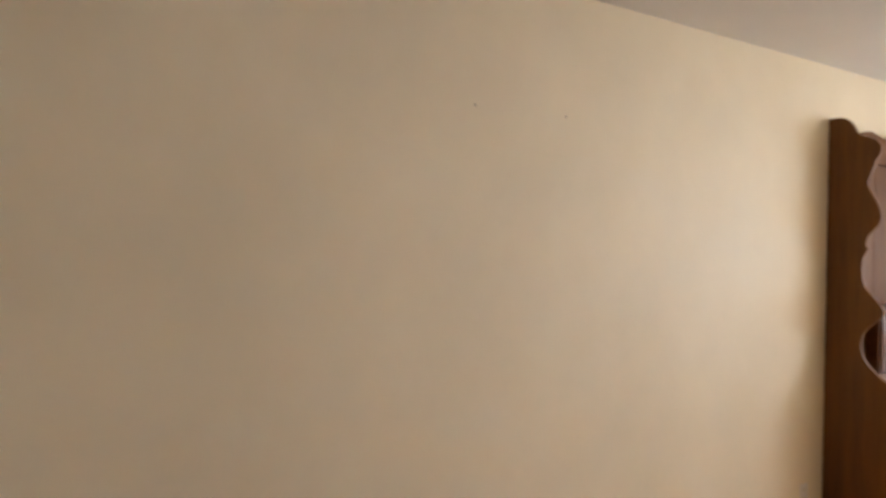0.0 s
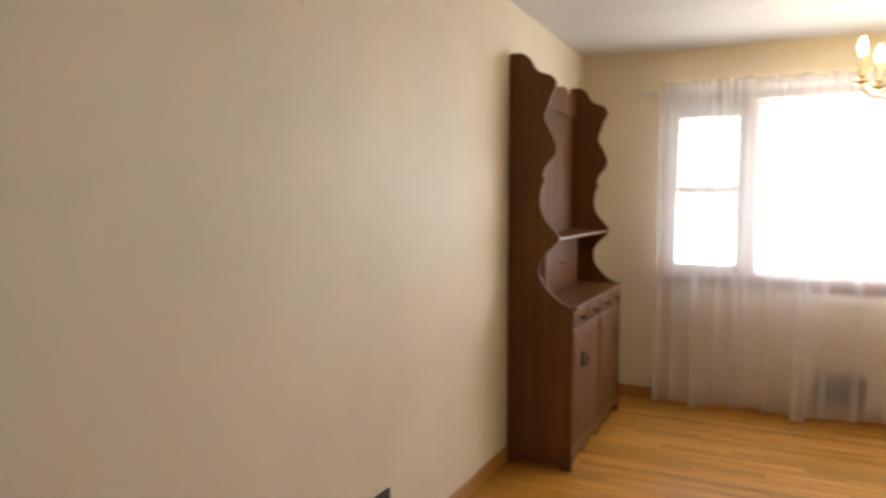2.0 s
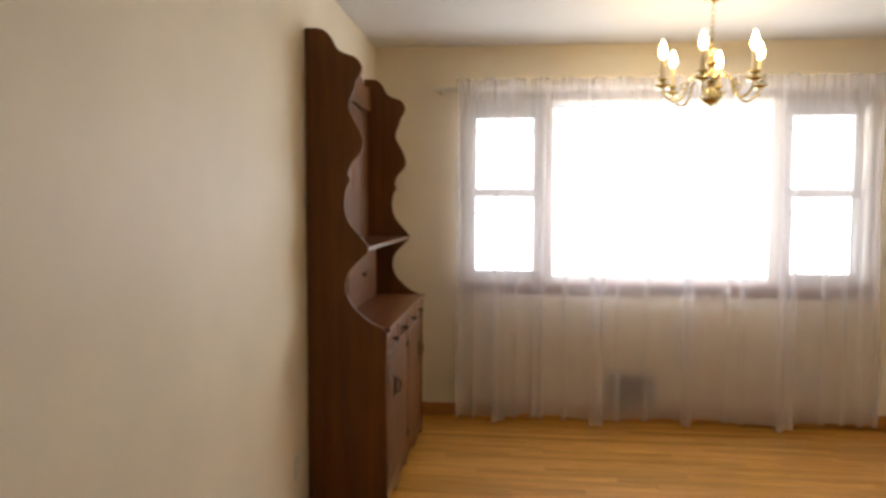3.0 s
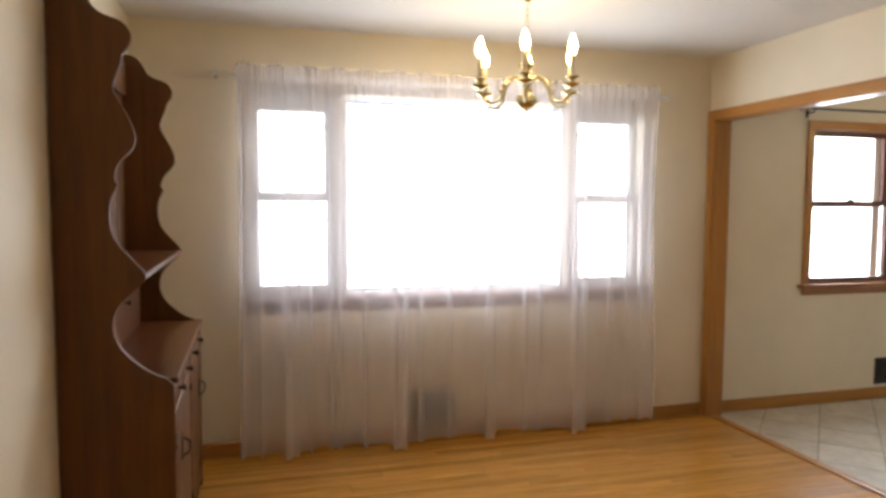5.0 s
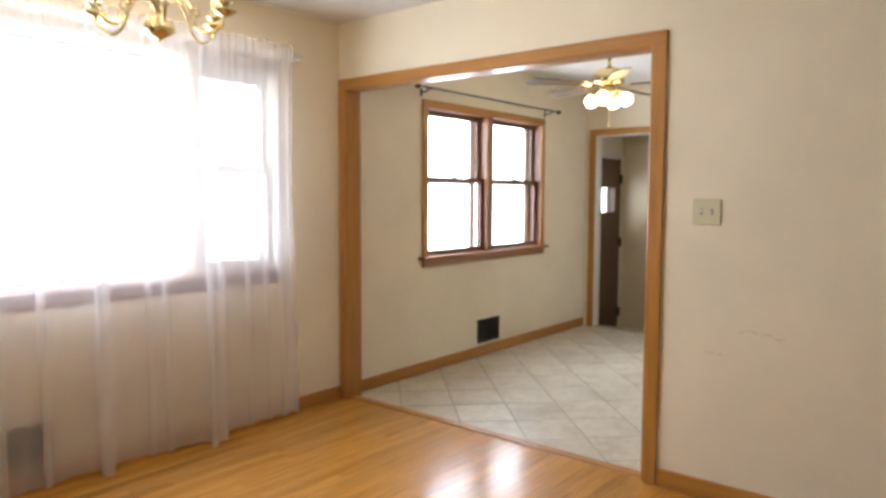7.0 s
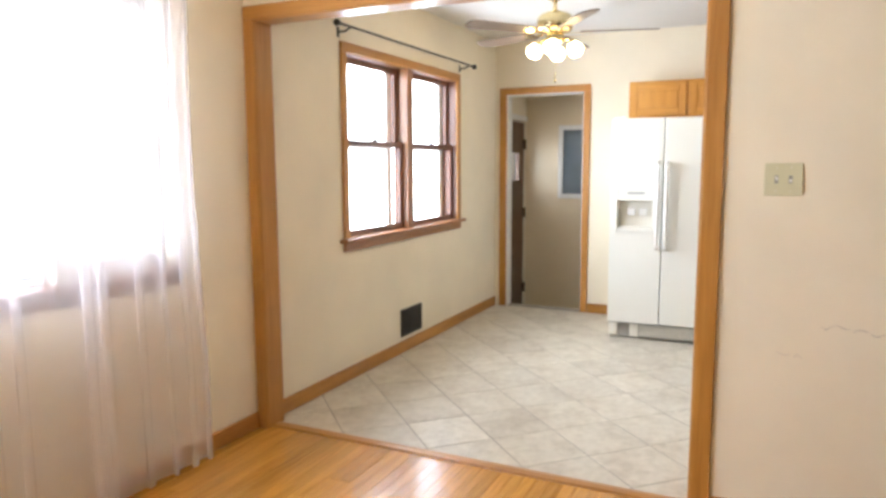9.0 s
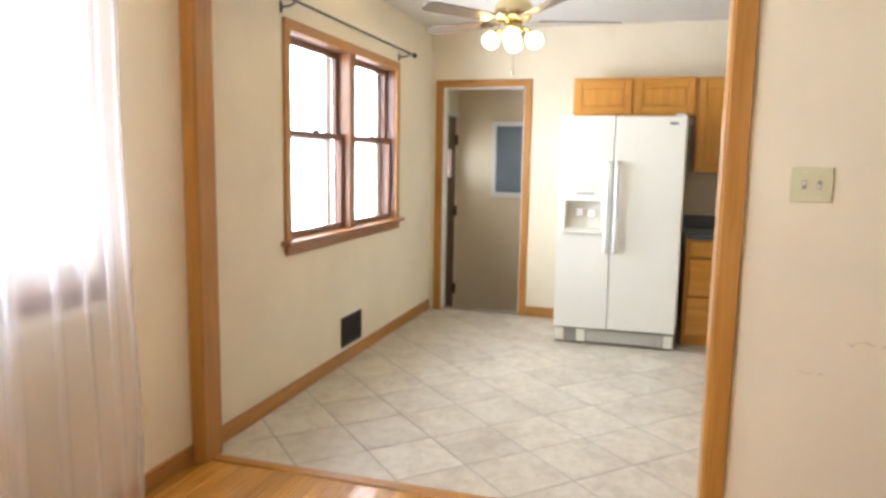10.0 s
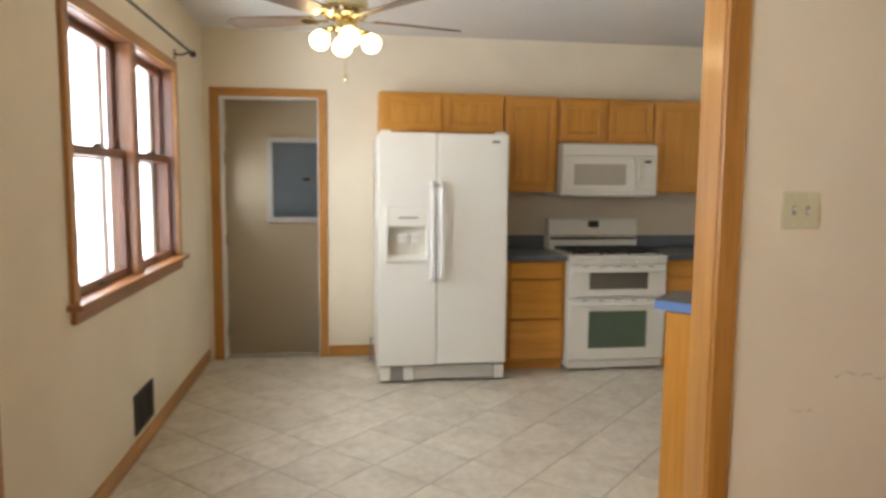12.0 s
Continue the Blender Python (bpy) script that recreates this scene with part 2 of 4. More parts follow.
def mesh_object(name, bm, mat, smooth=False):
    bmesh.ops.recalc_face_normals(bm, faces=bm.faces)
    me = bpy.data.meshes.new(name)
    bm.to_mesh(me)
    bm.free()
    if smooth:
        for p in me.polygons:
            p.use_smooth = True
    me.materials.append(mat)
    return new(name, me)


def part(name, bm, mat, parent, label="", smooth=False):
    ob = mesh_object(name, bm, mat, smooth)
    ob.parent = parent
    ob.matrix_parent_inverse = origin_of(parent).inverted()
    if label:
        ob["label"] = label
    return ob


def origin_of(ob):
    m = ob.matrix_basis.copy()
    if ob.parent:
        m = origin_of(ob.parent) @ ob.matrix_parent_inverse @ m
    return m


def thing(name, at, label, category, group="", kind=""):
    ob = new(name)
    ob.location = at
    ob.empty_display_size = 0.05
    ob.matrix_basis = Matrix.Translation(at)
    return tagged(ob, label, category, group, kind)


def structure(name, bm, mat, label, category):
    return tagged(mesh_object(name, bm, mat), label, category, kind="structure")


# ---- walls, floor slabs, ceiling ----
def outer_wall():
    """The outside wall at y = 0 to 0.2 with both window openings and the landing door."""
    bm = bmesh.new()
    holes = [(0.62, 3.26, 0.94, 2.175), (4.66, 6.37, 0.91, 2.10), (7.46, 8.21, -0.2, 1.84)]
    x, x_end, top, low = -0.15, 8.40, 2.7, -0.5
    for a, b, z0, z1 in holes:
        box(bm, x, a, 0, 0.2, low, top)
        box(bm, a, b, 0, 0.2, low, z0)
        box(bm, a, b, 0, 0.2, z1, top)
        x = b
    box(bm, x, x_end, 0, 0.2, low, top)
    bmesh.ops.remove_doubles(bm, verts=bm.verts, dist=1e-5)
    return structure("wall_north", bm, WALL, "cream painted plaster wall with window openings", "wall")


outer_wall()
structure("wall_west", one_box(-0.15, 0, YB - 0.15, 0, -0.5, 2.7), WALL, "plain cream painted wall behind the hutch", "wall")
structure("wall_south", one_box(0, XR, YB - 0.15, YB, -0.5, 2.7), WALL, "plain cream wall closing the room", "wall")
bm = bmesh.new()
box(bm, XR, XK, YB - 0.15, OP_Y0 - 0.02, -0.1, 2.7)
box(bm, XR, XK, OP_Y0 - 0.02, 0, OP_Z + 0.02, 2.7)
structure("wall_east", bm, WALL, "cream wall with a wide cased opening to the kitchen", "wall")
bm = bmesh.new()
box(bm, XF, XF + 0.115, -0.108, 0, -0.2, 2.7)
box(bm, XF, XF + 0.115, YK, -0.868, -0.2, 2.7)
box(bm, XF, XF + 0.115, -0.868, -0.108, 2.05, 2.7)
structure("wall_kitchen_east", bm, WALL, "cream kitchen wall with a doorway to the landing", "wall")
structure("wall_kitchen_south", one_box(XK, 8.4, YK - 0.15, YK, -0.5, 2.7), WALL, "plain cream wall closing the kitchen", "wall")
structure("wall_landing_east", one_box(8.225, 8.4, YK, 0, -0.5, 2.7), VEST, "beige painted wall of the side landing", "wall")
structure("wall_landing_south", one_box(XF + 0.115, 8.225, -1.25, -1.15, -0.5, 2.7), VEST, "beige wall closing the side landing", "wall")
structure("landing_floor", one_box(XF + 0.115, 8.225, -1.15, 0, -0.35, -0.2), GROUT, "grey floor of the lower side landing", "floor")
structure("ceiling", one_box(-0.15, 8.4, YB - 0.15, 0.2, CEIL, CEIL + 0.12), CEILING, "flat matte white painted ceiling", "ceiling")
structure("ceiling_landing", one_box(XF + 0.115, 8.225, -1.15, 0, 2.12, 2.2), VEST, "low beige ceiling over the landing", "ceiling")

# trim
BASE_H = 0.09


def baseboard(name, x0, x1, y0, y1, mat):
    bm = one_box(x0, x1, y0, y1, 0, BASE_H, 0.004)
    return structure(name, bm, mat, "honey-stained oak baseboard", "baseboard")


baseboard("baseboard", 0.014, XR - 0.015, -0.014, 0, OAK_X)
baseboard("baseboard", 0, 0.014, YB, -1.636, OAK_Y)
baseboard("baseboard", 0, 0.014, -0.356, 0, OAK_Y)
baseboard("baseboard", XR - 0.014, XR, YB, OP_Y0 - 0.084, OAK_Y)
baseboard("baseboard", XK + 0.016, XF - 0.018, -0.014, 0, OAK_X)
baseboard("baseboard", XF - 0.014, XF, -1.30, -0.925, OAK_Y)

# wide cased opening: jamb boards and flat casing on both faces
opening = thing("door_1", (XR, -1.1, 0), "wide cased opening trimmed in honey oak", "doorway", kind="structure")
part("jamb", one_box(XR - 0.004, XK + 0.004, OP_Y0 - 0.02, OP_Y0, 0, OP_Z + 0.02, 0.002), OAK_Z, opening)
part("jamb", one_box(XR - 0.004, XK + 0.004, OP_Y1, 0, 0, OP_Z + 0.02, 0.002), OAK_Z, opening)
part("head_jamb", one_box(XR - 0.004, XK + 0.004, OP_Y0, OP_Y1, OP_Z, OP_Z + 0.02, 0.002), OAK_Y, opening)
for x0, x1 in ((XR - 0.016, XR), (XK, XK + 0.016)):
    part("casing", one_box(x0, x1, OP_Y0 - 0.080, OP_Y0 - 0.006, 0, OP_Z + 0.006, 0.004), OAK_Z, opening)
    part("casing", one_box(x0, x1, OP_Y1 + 0.006, -0.001, 0, OP_Z + 0.006, 0.004), OAK_Z, opening)
    part("head_casing", one_box(x0, x1, OP_Y0 - 0.080, -0.001, OP_Z + 0.006, OP_Z + 0.072, 0.004), OAK_Y, opening)

structure("threshold", prism(bmesh.new(), [(3.80, OP_Y0, 0), (3.805, OP_Y0, 0.010), (3.83, OP_Y0, 0.013), (3.855, OP_Y0, 0.010), (3.862, OP_Y0, 0)],
          (0, OP_Y1 - OP_Y0, 0)), OAK_Y, "worn oak threshold strip between wood and tile", "threshold")

# kitchen doorway to the landing
door2 = thing("door_2", (XF, -0.49, 0), "oak-cased doorway with a white jamb", "doorway", kind="structure")
for y0, y1 in ((-0.868, -0.848), (-0.128, -0.108)):
    part("jamb", one_box(XF - 0.003, XF + 0.118, y0, y1, -0.2, 2.05, 0.002), WHITE, door2, "white painted jamb")
part("head_jamb", one_box(XF - 0.003, XF + 0.118, -0.848, -0.128, 2.03, 2.05, 0.002), WHITE, door2, "white painted head jamb")
part("casing", one_box(XF - 0.018, XF, -0.922, -0.858, 0, 2.04, 0.005), OAK_Z, door2)
part("casing", one_box(XF - 0.018, XF, -0.118, -0.046, 0, 2.04, 0.005), OAK_Z, door2)
part("head_casing", one_box(XF - 0.018, XF, -0.922, -0.046, 2.04, 2.105, 0.005), OAK_Y, door2)
part("threshold", one_box(XF, XF + 0.12, -0.848, -0.128, -0.03, 0.004, 0.003), GROUT, door2, "grey doorway threshold")


# ---- windows ----
def sash(parent, x0, x1, z0, z1, y, rail, mat):
    """One sash: four members and a pane."""
    f = part("sash", one_box(x0, x0 + rail, y, y + 0.035, z0, z1, 0.003), mat, parent)
    part("stile", one_box(x1 - rail, x1, y, y + 0.035, z0, z1, 0.003), mat, f)
    part("rail", one_box(x0 + rail, x1 - rail, y, y + 0.035, z0, z0 + rail, 0.003), mat, f)
    part("rail", one_box(x0 + rail, x1 - rail, y, y + 0.035, z1 - rail, z1, 0.003), mat, f)
    g = part("pane", one_box(x0 + rail, x1 - rail, y + 0.015, y + 0.019, z0 + rail, z1 - rail), GLASS, f)
    g.visible_shadow = False


def kitchen_window():
    w = thing("window_2", (5.51, 0, 0.92), "paired double-hung window in stained oak, bright daylight outside", "window", kind="structure")
    part("casing", one_box(4.61, 4.675, -0.018, 0, 0.925, 2.08, 0.004), OAK_Z, w)
    part("casing", one_box(6.345, 6.41, -0.018, 0, 0.925, 2.08, 0.004), OAK_Z, w)
    part("head_casing", one_box(4.61, 6.41, -0.018, 0, 2.08, 2.142, 0.004), OAK_X, w)
    part("mullion", one_box(5.462, 5.55, -0.016, 0.11, 0.925, 2.08, 0.004), MULLION, w)
    part("window_sill", one_box(4.575, 6.445, -0.055, 0.06, 0.90, 0.925, 0.006, 2), SILL, w)
    part("apron", one_box(4.61, 6.41, -0.02, 0, 0.842, 0.90, 0.004), SILL, w)
    part("lining", one_box(4.66, 4.68, 0, 0.2, 0.925, 2.09), SASH, w)
    part("lining", one_box(6.34, 6.36, 0, 0.2, 0.925, 2.09), SASH, w)
    part("head_lining", one_box(4.68, 6.34, 0, 0.2, 2.075, 2.095), SASH, w)
    for a, b in ((4.68, 5.462), (5.55, 6.34)):
        sash(w, a, b, 0.925, 1.55, 0.03, 0.04, SASH)
        sash(w, a, b, 1.51, 2.075, 0.07, 0.04, SASH)
        part("sash_lock", one_box((a + b) / 2 - 0.025, (a + b) / 2 + 0.025, 0.022, 0.045, 1.55, 1.565, 0.004), IRON, w)
        part("finger_lift", one_box((a + b) / 2 - 0.04, (a + b) / 2 + 0.04, 0.018, 0.03, 0.938, 0.95, 0.003), IRON, w)
        part("storm_frame", one_box(a, a + 0.03, 0.125, 0.145, 0.925, 2.075), WHITE, w, "white storm window frame")
        part("storm_frame", one_box(b - 0.075, b, 0.125, 0.145, 0.925, 2.075), WHITE, w, "white storm window frame")
        part("storm_rail", one_box(a + 0.03, b - 0.075, 0.125, 0.145, 1.50, 1.53), WHITE, w, "white storm window rail")


def dining_window():
    w = thing("window_1", (1.94, 0, 0.94), "picture window with double-hung sashes beside it, behind sheer curtains", "window", kind="structure")
    part("casing", one_box(0.605, 0.64, -0.016, 0, 0.945, 2.165, 0.004), PUTTY, w)
    part("casing", one_box(3.24, 3.275, -0.016, 0, 0.945, 2.165, 0.004), PUTTY, w)
    part("head_casing", one_box(0.605, 3.275, -0.016, 0, 2.165, 2.225, 0.004), PUTTY, w)
    part("mullion", one_box(1.14, 1.205, -0.012, 0.12, 0.945, 2.165, 0.004), PUTTY, w)
    part("mullion", one_box(2.67, 2.735, -0.012, 0.12, 0.945, 2.165, 0.004), PUTTY, w)
    part("window_sill", one_box(0.59, 3.29, -0.045, 0.07, 0.92, 0.945, 0.006, 2), SASH, w)
    part("apron", one_box(0.60, 3.28, -0.018, 0, 0.862, 0.92, 0.004), SASH, w)
    for a, b in ((0.64, 1.14), (2.735, 3.24)):
        sash(w, a, b, 0.965, 1.575, 0.03, 0.05, TAN)
        part("stop", one_box(a, b, 0.025, 0.11, 0.945, 0.965), TAN, w)
        part("head_stop", one_box(a, b, 0.025, 0.12, 2.12, 2.165), TAN, w)
        sash(w, a, b, 1.525, 2.12, 0.07, 0.055, TAN)
        part("storm_rail", one_box(a, b, 0.125, 0.14, 1.40, 1.415), WHITE, w)
        part("storm_rail", one_box(a, b, 0.125, 0.14, 1.98, 1.992), WHITE, w)
    sash(w, 1.205, 2.67, 0.945, 2.165, 0.05, 0.018, WHITE)


kitchen_window()
dining_window()

# ---- outside ----
structure("ground", one_box(-400, 400, -400, 400, -0.62, -0.5), paint("pale_outdoor_ground", (0.42, 0.40, 0.36), 0.9, 0.2, 0.5), "pale open ground outside the house", "ground")
# Unseen roof, added only to keep the sun out of the closed rooms.
structure("roof", prism(bmesh.new(), [(-0.7, YB - 0.8, 2.7), (-0.7, 0.8, 2.7), (-0.7, -3.5, 4.3)], (9.8, 0, 0)), paint("grey_sun_blocker", (0.12, 0.12, 0.12), 0.9, 0.2, 3), "unseen grey roof prism added to block the sun", "roof")


# ---- sheer curtain and its rod ----
def curtain():
    c = thing("sheer_curtain", (1.94, -0.1, 0.05), "floor-length sheer off-white curtain gathered on a rod", "curtain")
    x0, x1, top = 0.572, 3.29, 2.285
    # folds: where they hang, half their width, how far they stand out
    folds = [(0.60, 0.02, 0.03), (0.70, 0.016, 0.02), (0.835, 0.05, 0.07), (0.93, 0.04, 0.06), (1.0, 0.02, 0.045), (1.09, 0.022, 0.045), (1.165, 0.026, 0.04),
             (1.30, 0.02, 0.035), (1.46, 0.042, 0.07), (1.56, 0.04, 0.07), (1.645, 0.03, 0.02), (1.83, 0.03, 0.02), (2.07, 0.05, 0.08), (2.34, 0.03, 0.018),
             (2.43, 0.03, 0.018), (2.645, 0.05, 0.08), (2.745, 0.045, 0.06), (2.93, 0.03, 0.02), (3.05, 0.02, 0.02), (3.17, 0.03, 0.03), (3.25, 0.02, 0.03)]
    n, rows = 680, 34
    bm = bmesh.new()
    grid = []
    for j in range(rows + 1):
        v = j / rows
        grow = min(1.0, 0.35 + 1.3 * v)
        row = []
        for i in range(n + 1):
            u = i / n
            s = x0 + (x1 - x0) * u
            x, y = s, -0.118
            dip = 0.0
            for mid, w, d in folds:
                k = (s - mid - 0.012 * v * math.sin(mid * 31)) / w
                if abs(k) < 3.2:
                    g = math.exp(-k * k)
                    y -= d * g * grow
                    x -= 2.9 * grow * k * w * g
                    dip += d * g
            y += 0.008 * math.sin(s * 11 + 2 * v) * grow + 0.004 * math.sin(s * 37 + v * 5)
            y += (1 - min(1, v / 0.12)) * 0.010 * math.sin(s * 150 + 2 * math.sin(s * 9))
            hem = 0.046 + 0.010 * u - 0.35 * dip + 0.010 * math.sin(s * 6.3 + 1)
            z = top + (max(hem, 0.012) - top) * v
            x += 0.03 * (u - 0.5) * v
            if u > 0.9:
                x -= 0.035 * math.sin(math.pi * min(1, v * 1.25)) * (u - 0.9) / 0.1
            row.append(bm.verts.new((x, y, z)))
        grid.append(row)
    for a, b in zip(grid, grid[1:]):
        for i in range(n):
            bm.faces.new((a[i], a[i + 1], b[i + 1], b[i]))
    part("cloth", bm, SHEER, c, "sheer speckled voile in loose folds", True)
    # rod pocket ruffle
    bm = bmesh.new()
    prev = None
    for i in range(361):
        u = i / 360
        x = x0 + (x1 - x0) * u
        w = 0.010 * math.sin(u * 330) + 0.006 * math.sin(u * 141)
        cur = [bm.verts.new((x, -0.118 + w * 0.5, 2.205)), bm.verts.new((x, -0.121 + w, 2.255)), bm.verts.new((x, -0.112 + w, 2.300 + 0.006 * math.sin(u * 97)))]
        if prev:
            for k in range(2):
                bm.faces.new((prev[k], cur[k], cur[k + 1], prev[k + 1]))
        prev = cur
    part("heading", bm, SHEER, c, "gathered ruffled heading", True)
    r = thing("curtain_rod", (1.9, -0.09, 2.24), "thin pale curtain rod on wall brackets", "curtain rod")
    part("rod", tube(bmesh.new(), [(0.42, -0.085, 2.245), (3.40, -0.085, 2.245)], 0.010), BISQUE, r)
    for x in (0.46, 3.37):
        part("bracket", one_box(x - 0.012, x + 0.012, -0.095, 0, 2.225, 2.262, 0.003), BISQUE, r)


curtain()


def kitchen_rod():
    r = thing("curtain_rod", (5.5, -0.089, 2.215), "bare black iron curtain rod with ball finials", "curtain rod")
    part("rod", tube(bmesh.new(), [(4.48, -0.089, 2.215), (6.52, -0.089, 2.215)], 0.008), BLACK, r)
    for x, s in ((4.46, -1), (6.54, 1)):
        part("finial", lathe(bmesh.new(), [(0.008, -0.03), (0.017, -0.022), (0.022, -0.004), (0.018, 0.012), (0.006, 0.024)], 0, 0, 12, (s, 0, 0), (x, -0.089, 2.215)), BLACK, r, smooth=True)
    for x in (4.60, 6.42):
        part("bracket", tube(bmesh.new(), [(x, 0, 2.19), (x, -0.05, 2.19), (x, -0.089, 2.207)], 0.006), BLACK, r)
        part("bracket_plate", one_box(x - 0.012, x + 0.012, -0.006, 0, 2.16, 2.22, 0.002), BLACK, r)


kitchen_rod()


# ---- wall registers ----
def register(name, horizontal, a0, a1, z0, z1, at, mat, label):
    """A louvred wall register: frame, slats and a near-black sheet painted for the duct's shade. horizontal: 'x' lies
    on the y = 0 wall, 'y' on the x = 0 wall.
    """
    def bx(p0, p1, q0, q1, d0, d1):
        return one_box(p0, p1, at - d1, at - d0, q0, q1, 0.0015) if horizontal == "x" else one_box(at + d0, at + d1, p0, p1, q0, q1, 0.0015)
    t = thing(name, ((a0 + a1) / 2, at, z0) if horizontal == "x" else (at, (a0 + a1) / 2, z0), label, "vent")
    # no duct is cut: its darkness is a near-black sheet on the wall
    part("shade_sheet", bx(a0 + 0.01, a1 - 0.01, z0 + 0.01, z1 - 0.01, 0.001, 0.003), DUCT_SHADE, t)
    for p in ((a0, a0 + 0.018, z0, z1), (a1 - 0.018, a1, z0, z1), (a0 + 0.018, a1 - 0.018, z0, z0 + 0.018), (a0 + 0.018, a1 - 0.018, z1 - 0.018, z1)):
        part("frame", bx(*p, 0.0, 0.012), mat, t)
    n = 9
    for i in range(n):
        z = z0 + 0.024 + (z1 - z0 - 0.048) * i / (n - 1)
        part("slat", bx(a0 + 0.018, a1 - 0.018, z - 0.0035, z + 0.0035, 0.003, 0.010), mat, t)
    part("divider", bx((a0 + a1) / 2 - 0.006, (a0 + a1) / 2 + 0.006, z0 + 0.018, z1 - 0.018, 0.003, 0.011), mat, t)


register("wall_register", "x", 5.344, 5.666, 0.118, 0.322, 0, BLACK, "black louvred metal floor-level wall register")
register("wall_register", "x", 1.60, 1.91, 0.115, 0.315, 0, BLACK, "dark louvred register showing through the sheer curtain")
register("wall_register", "y", -3.27, -2.95, 0.145, 0.349, 0, BLACK, "black louvred register low on the plain wall")


# ---- hutch ----
def hutch():
    y0, y1 = -1.632, -0.36
    h = thing("hutch", (0.19, -1.0, 0), "tall dark-stained maple hutch with scalloped sides and open upper shelf", "hutch")
    edge = [(0.352, 0.897), (0.30, 0.92), (0.255, 0.955), (0.205, 1.01), (0.182, 1.08), (0.197, 1.15), (0.245, 1.205), (0.286, 1.245), (0.286, 1.275),
            (0.245, 1.325), (0.198, 1.385), (0.18, 1.46), (0.188, 1.53), (0.208, 1.575), (0.198, 1.60), (0.215, 1.65), (0.258, 1.70), (0.268, 1.745),
            (0.25, 1.80), (0.208, 1.88), (0.203, 1.92), (0.23, 1.99), (0.234, 2.015), (0.255, 2.045), (0.262, 2.085), (0.235, 2.125), (0.18, 2.145),
            (0.145, 2.17), (0.118, 2.22), (0.085, 2.25), (0.05, 2.258)]
    prof = spline([(x, z, 0) for x, z in edge], 3)
    foot = spline([(0.375, 0.0, 0), (0.33, 0.0, 0), (0.29, 0.035, 0), (0.20, 0.05, 0), (0.11, 0.035, 0), (0.06, 0.0, 0)], 4)
    for y in (y0, y1 - 0.022):
        out = [(0.004, y, 0.0), (0.004, y, 2.258)] + [(p.x, y, p.y) for p in reversed(prof)] + [(0.375, y, 0.87)] + [(p.x, y, p.y) for p in foot]
        part("side_panel", prism(bmesh.new(), out, (0, 0.022, 0)), HUTCH_Z, h)
    a, b = y0 + 0.022, y1 - 0.022
    part("back_panel", one_box(0.006, 0.026, a, b, 0.1, 2.17), HUTCH_Z, h)
    for k in range(1, 6):
        y = a + (b - a) * k / 6
        part("back_batten", one_box(0.026, 0.028, y - 0.003, y + 0.003, 1.27, 2.1), HUTCH_Z, h)
    # scalloped header board
    top = []
    for i in range(61):
        u = i / 60
        top.append((0.028, a + (b - a) * u, 2.195 + 0.014 * math.cos(u * math.pi * 8) + 0.02 * math.sin(u * math.pi)))
    low = [(0.028, a + (b - a) * i / 40, 2.045 + 0.006 * math.cos(i / 40 * math.pi * 6)) for i in range(40, -1, -1)]
    part("header_board", prism(bmesh.new(), top + low, (0.018, 0, 0)), HUTCH_Z, h, "scalloped header board")
    part("shelf", one_box(0.026, 0.288, a, b, 1.248, 1.268, 0.004), HUTCH_Y, h)
    part("countertop", one_box(0.016, 0.388, a, y1 + 0.014, 0.872, 0.896, 0.006, 2), HUTCH_Y, h, "polished counter with a rounded edge")
    part("body", one_box(0.03, 0.355, a, b, 0.09, 0.872), HUTCH_Z, h)
    # four small drawers
    w = (b - a) / 4
    for i in range(4):
        d = part("drawer", one_box(0.355, 0.374, a + i * w + 0.006, a + (i + 1) * w - 0.006, 0.775, 0.862, 0.005), HUTCH_Y, h)
        part("knob", lathe(bmesh.new(), [(0.006, 0), (0.006, 0.012), (0.014, 0.018), (0.012, 0.026), (0.003, 0.029)], 0, 0, 12, (1, 0, 0), (0.374, a + (i + 0.5) * w, 0.818)), IRON, d, "dark brass knob", True)
    # doors with bail handles and butterfly hinges
    w = (b - a) / 2
    for i in range(2):
        d0, d1 = a + i * w + 0.008, a + (i + 1) * w - 0.008
        d = part("door", one_box(0.355, 0.374, d0, d1, 0.125, 0.765, 0.006), HUTCH_Z, h)
        part("door_panel", one_box(0.374, 0.376, d0 + 0.05, d1 - 0.05, 0.18, 0.71, 0.0015), HUTCH_Z, d)
        yh = d0 + 0.17 if i == 0 else d1 - 0.17
        bm = one_box(0.379, 0.383, yh - 0.02, yh + 0.02, 0.53, 0.63, 0.002)
        tube(bm, spline([(0.383, yh, 0.615), (0.405, yh, 0.60), (0.405, yh, 0.56), (0.383, yh, 0.545)], 4), 0.004)
        part("handle", bm, IRON, d, "dark antique brass bail handle")
        for z in (0.22, 0.66):
            ye = d0 + 0.02 if i == 0 else d1 - 0.02
            part("hinge", one_box(0.374, 0.378, ye - 0.022, ye + 0.022, z - 0.03, z + 0.03, 0.002), IRON, d, "dark antique brass hinge")
    mid = (a + b) / 2
    for z in (0.70, 0.20):
        part("latch", one_box(0.374, 0.384, mid - 0.02, mid + 0.02, z - 0.014, z + 0.014, 0.003), IRON, h, "dark antique brass latch")
    # skirt with cut scallops
    low = []
    for i in range(61):
        u = i / 60
        low.append((0.355, a + (b - a) * u, 0.012 + 0.045 * abs(math.sin(u * math.pi * 4)) ** 0.6))
    part("skirt", prism(bmesh.new(), low + [(0.355, b, 0.12), (0.355, a, 0.12)], (0.016, 0, 0)), HUTCH_Y, h, "scalloped base skirt")
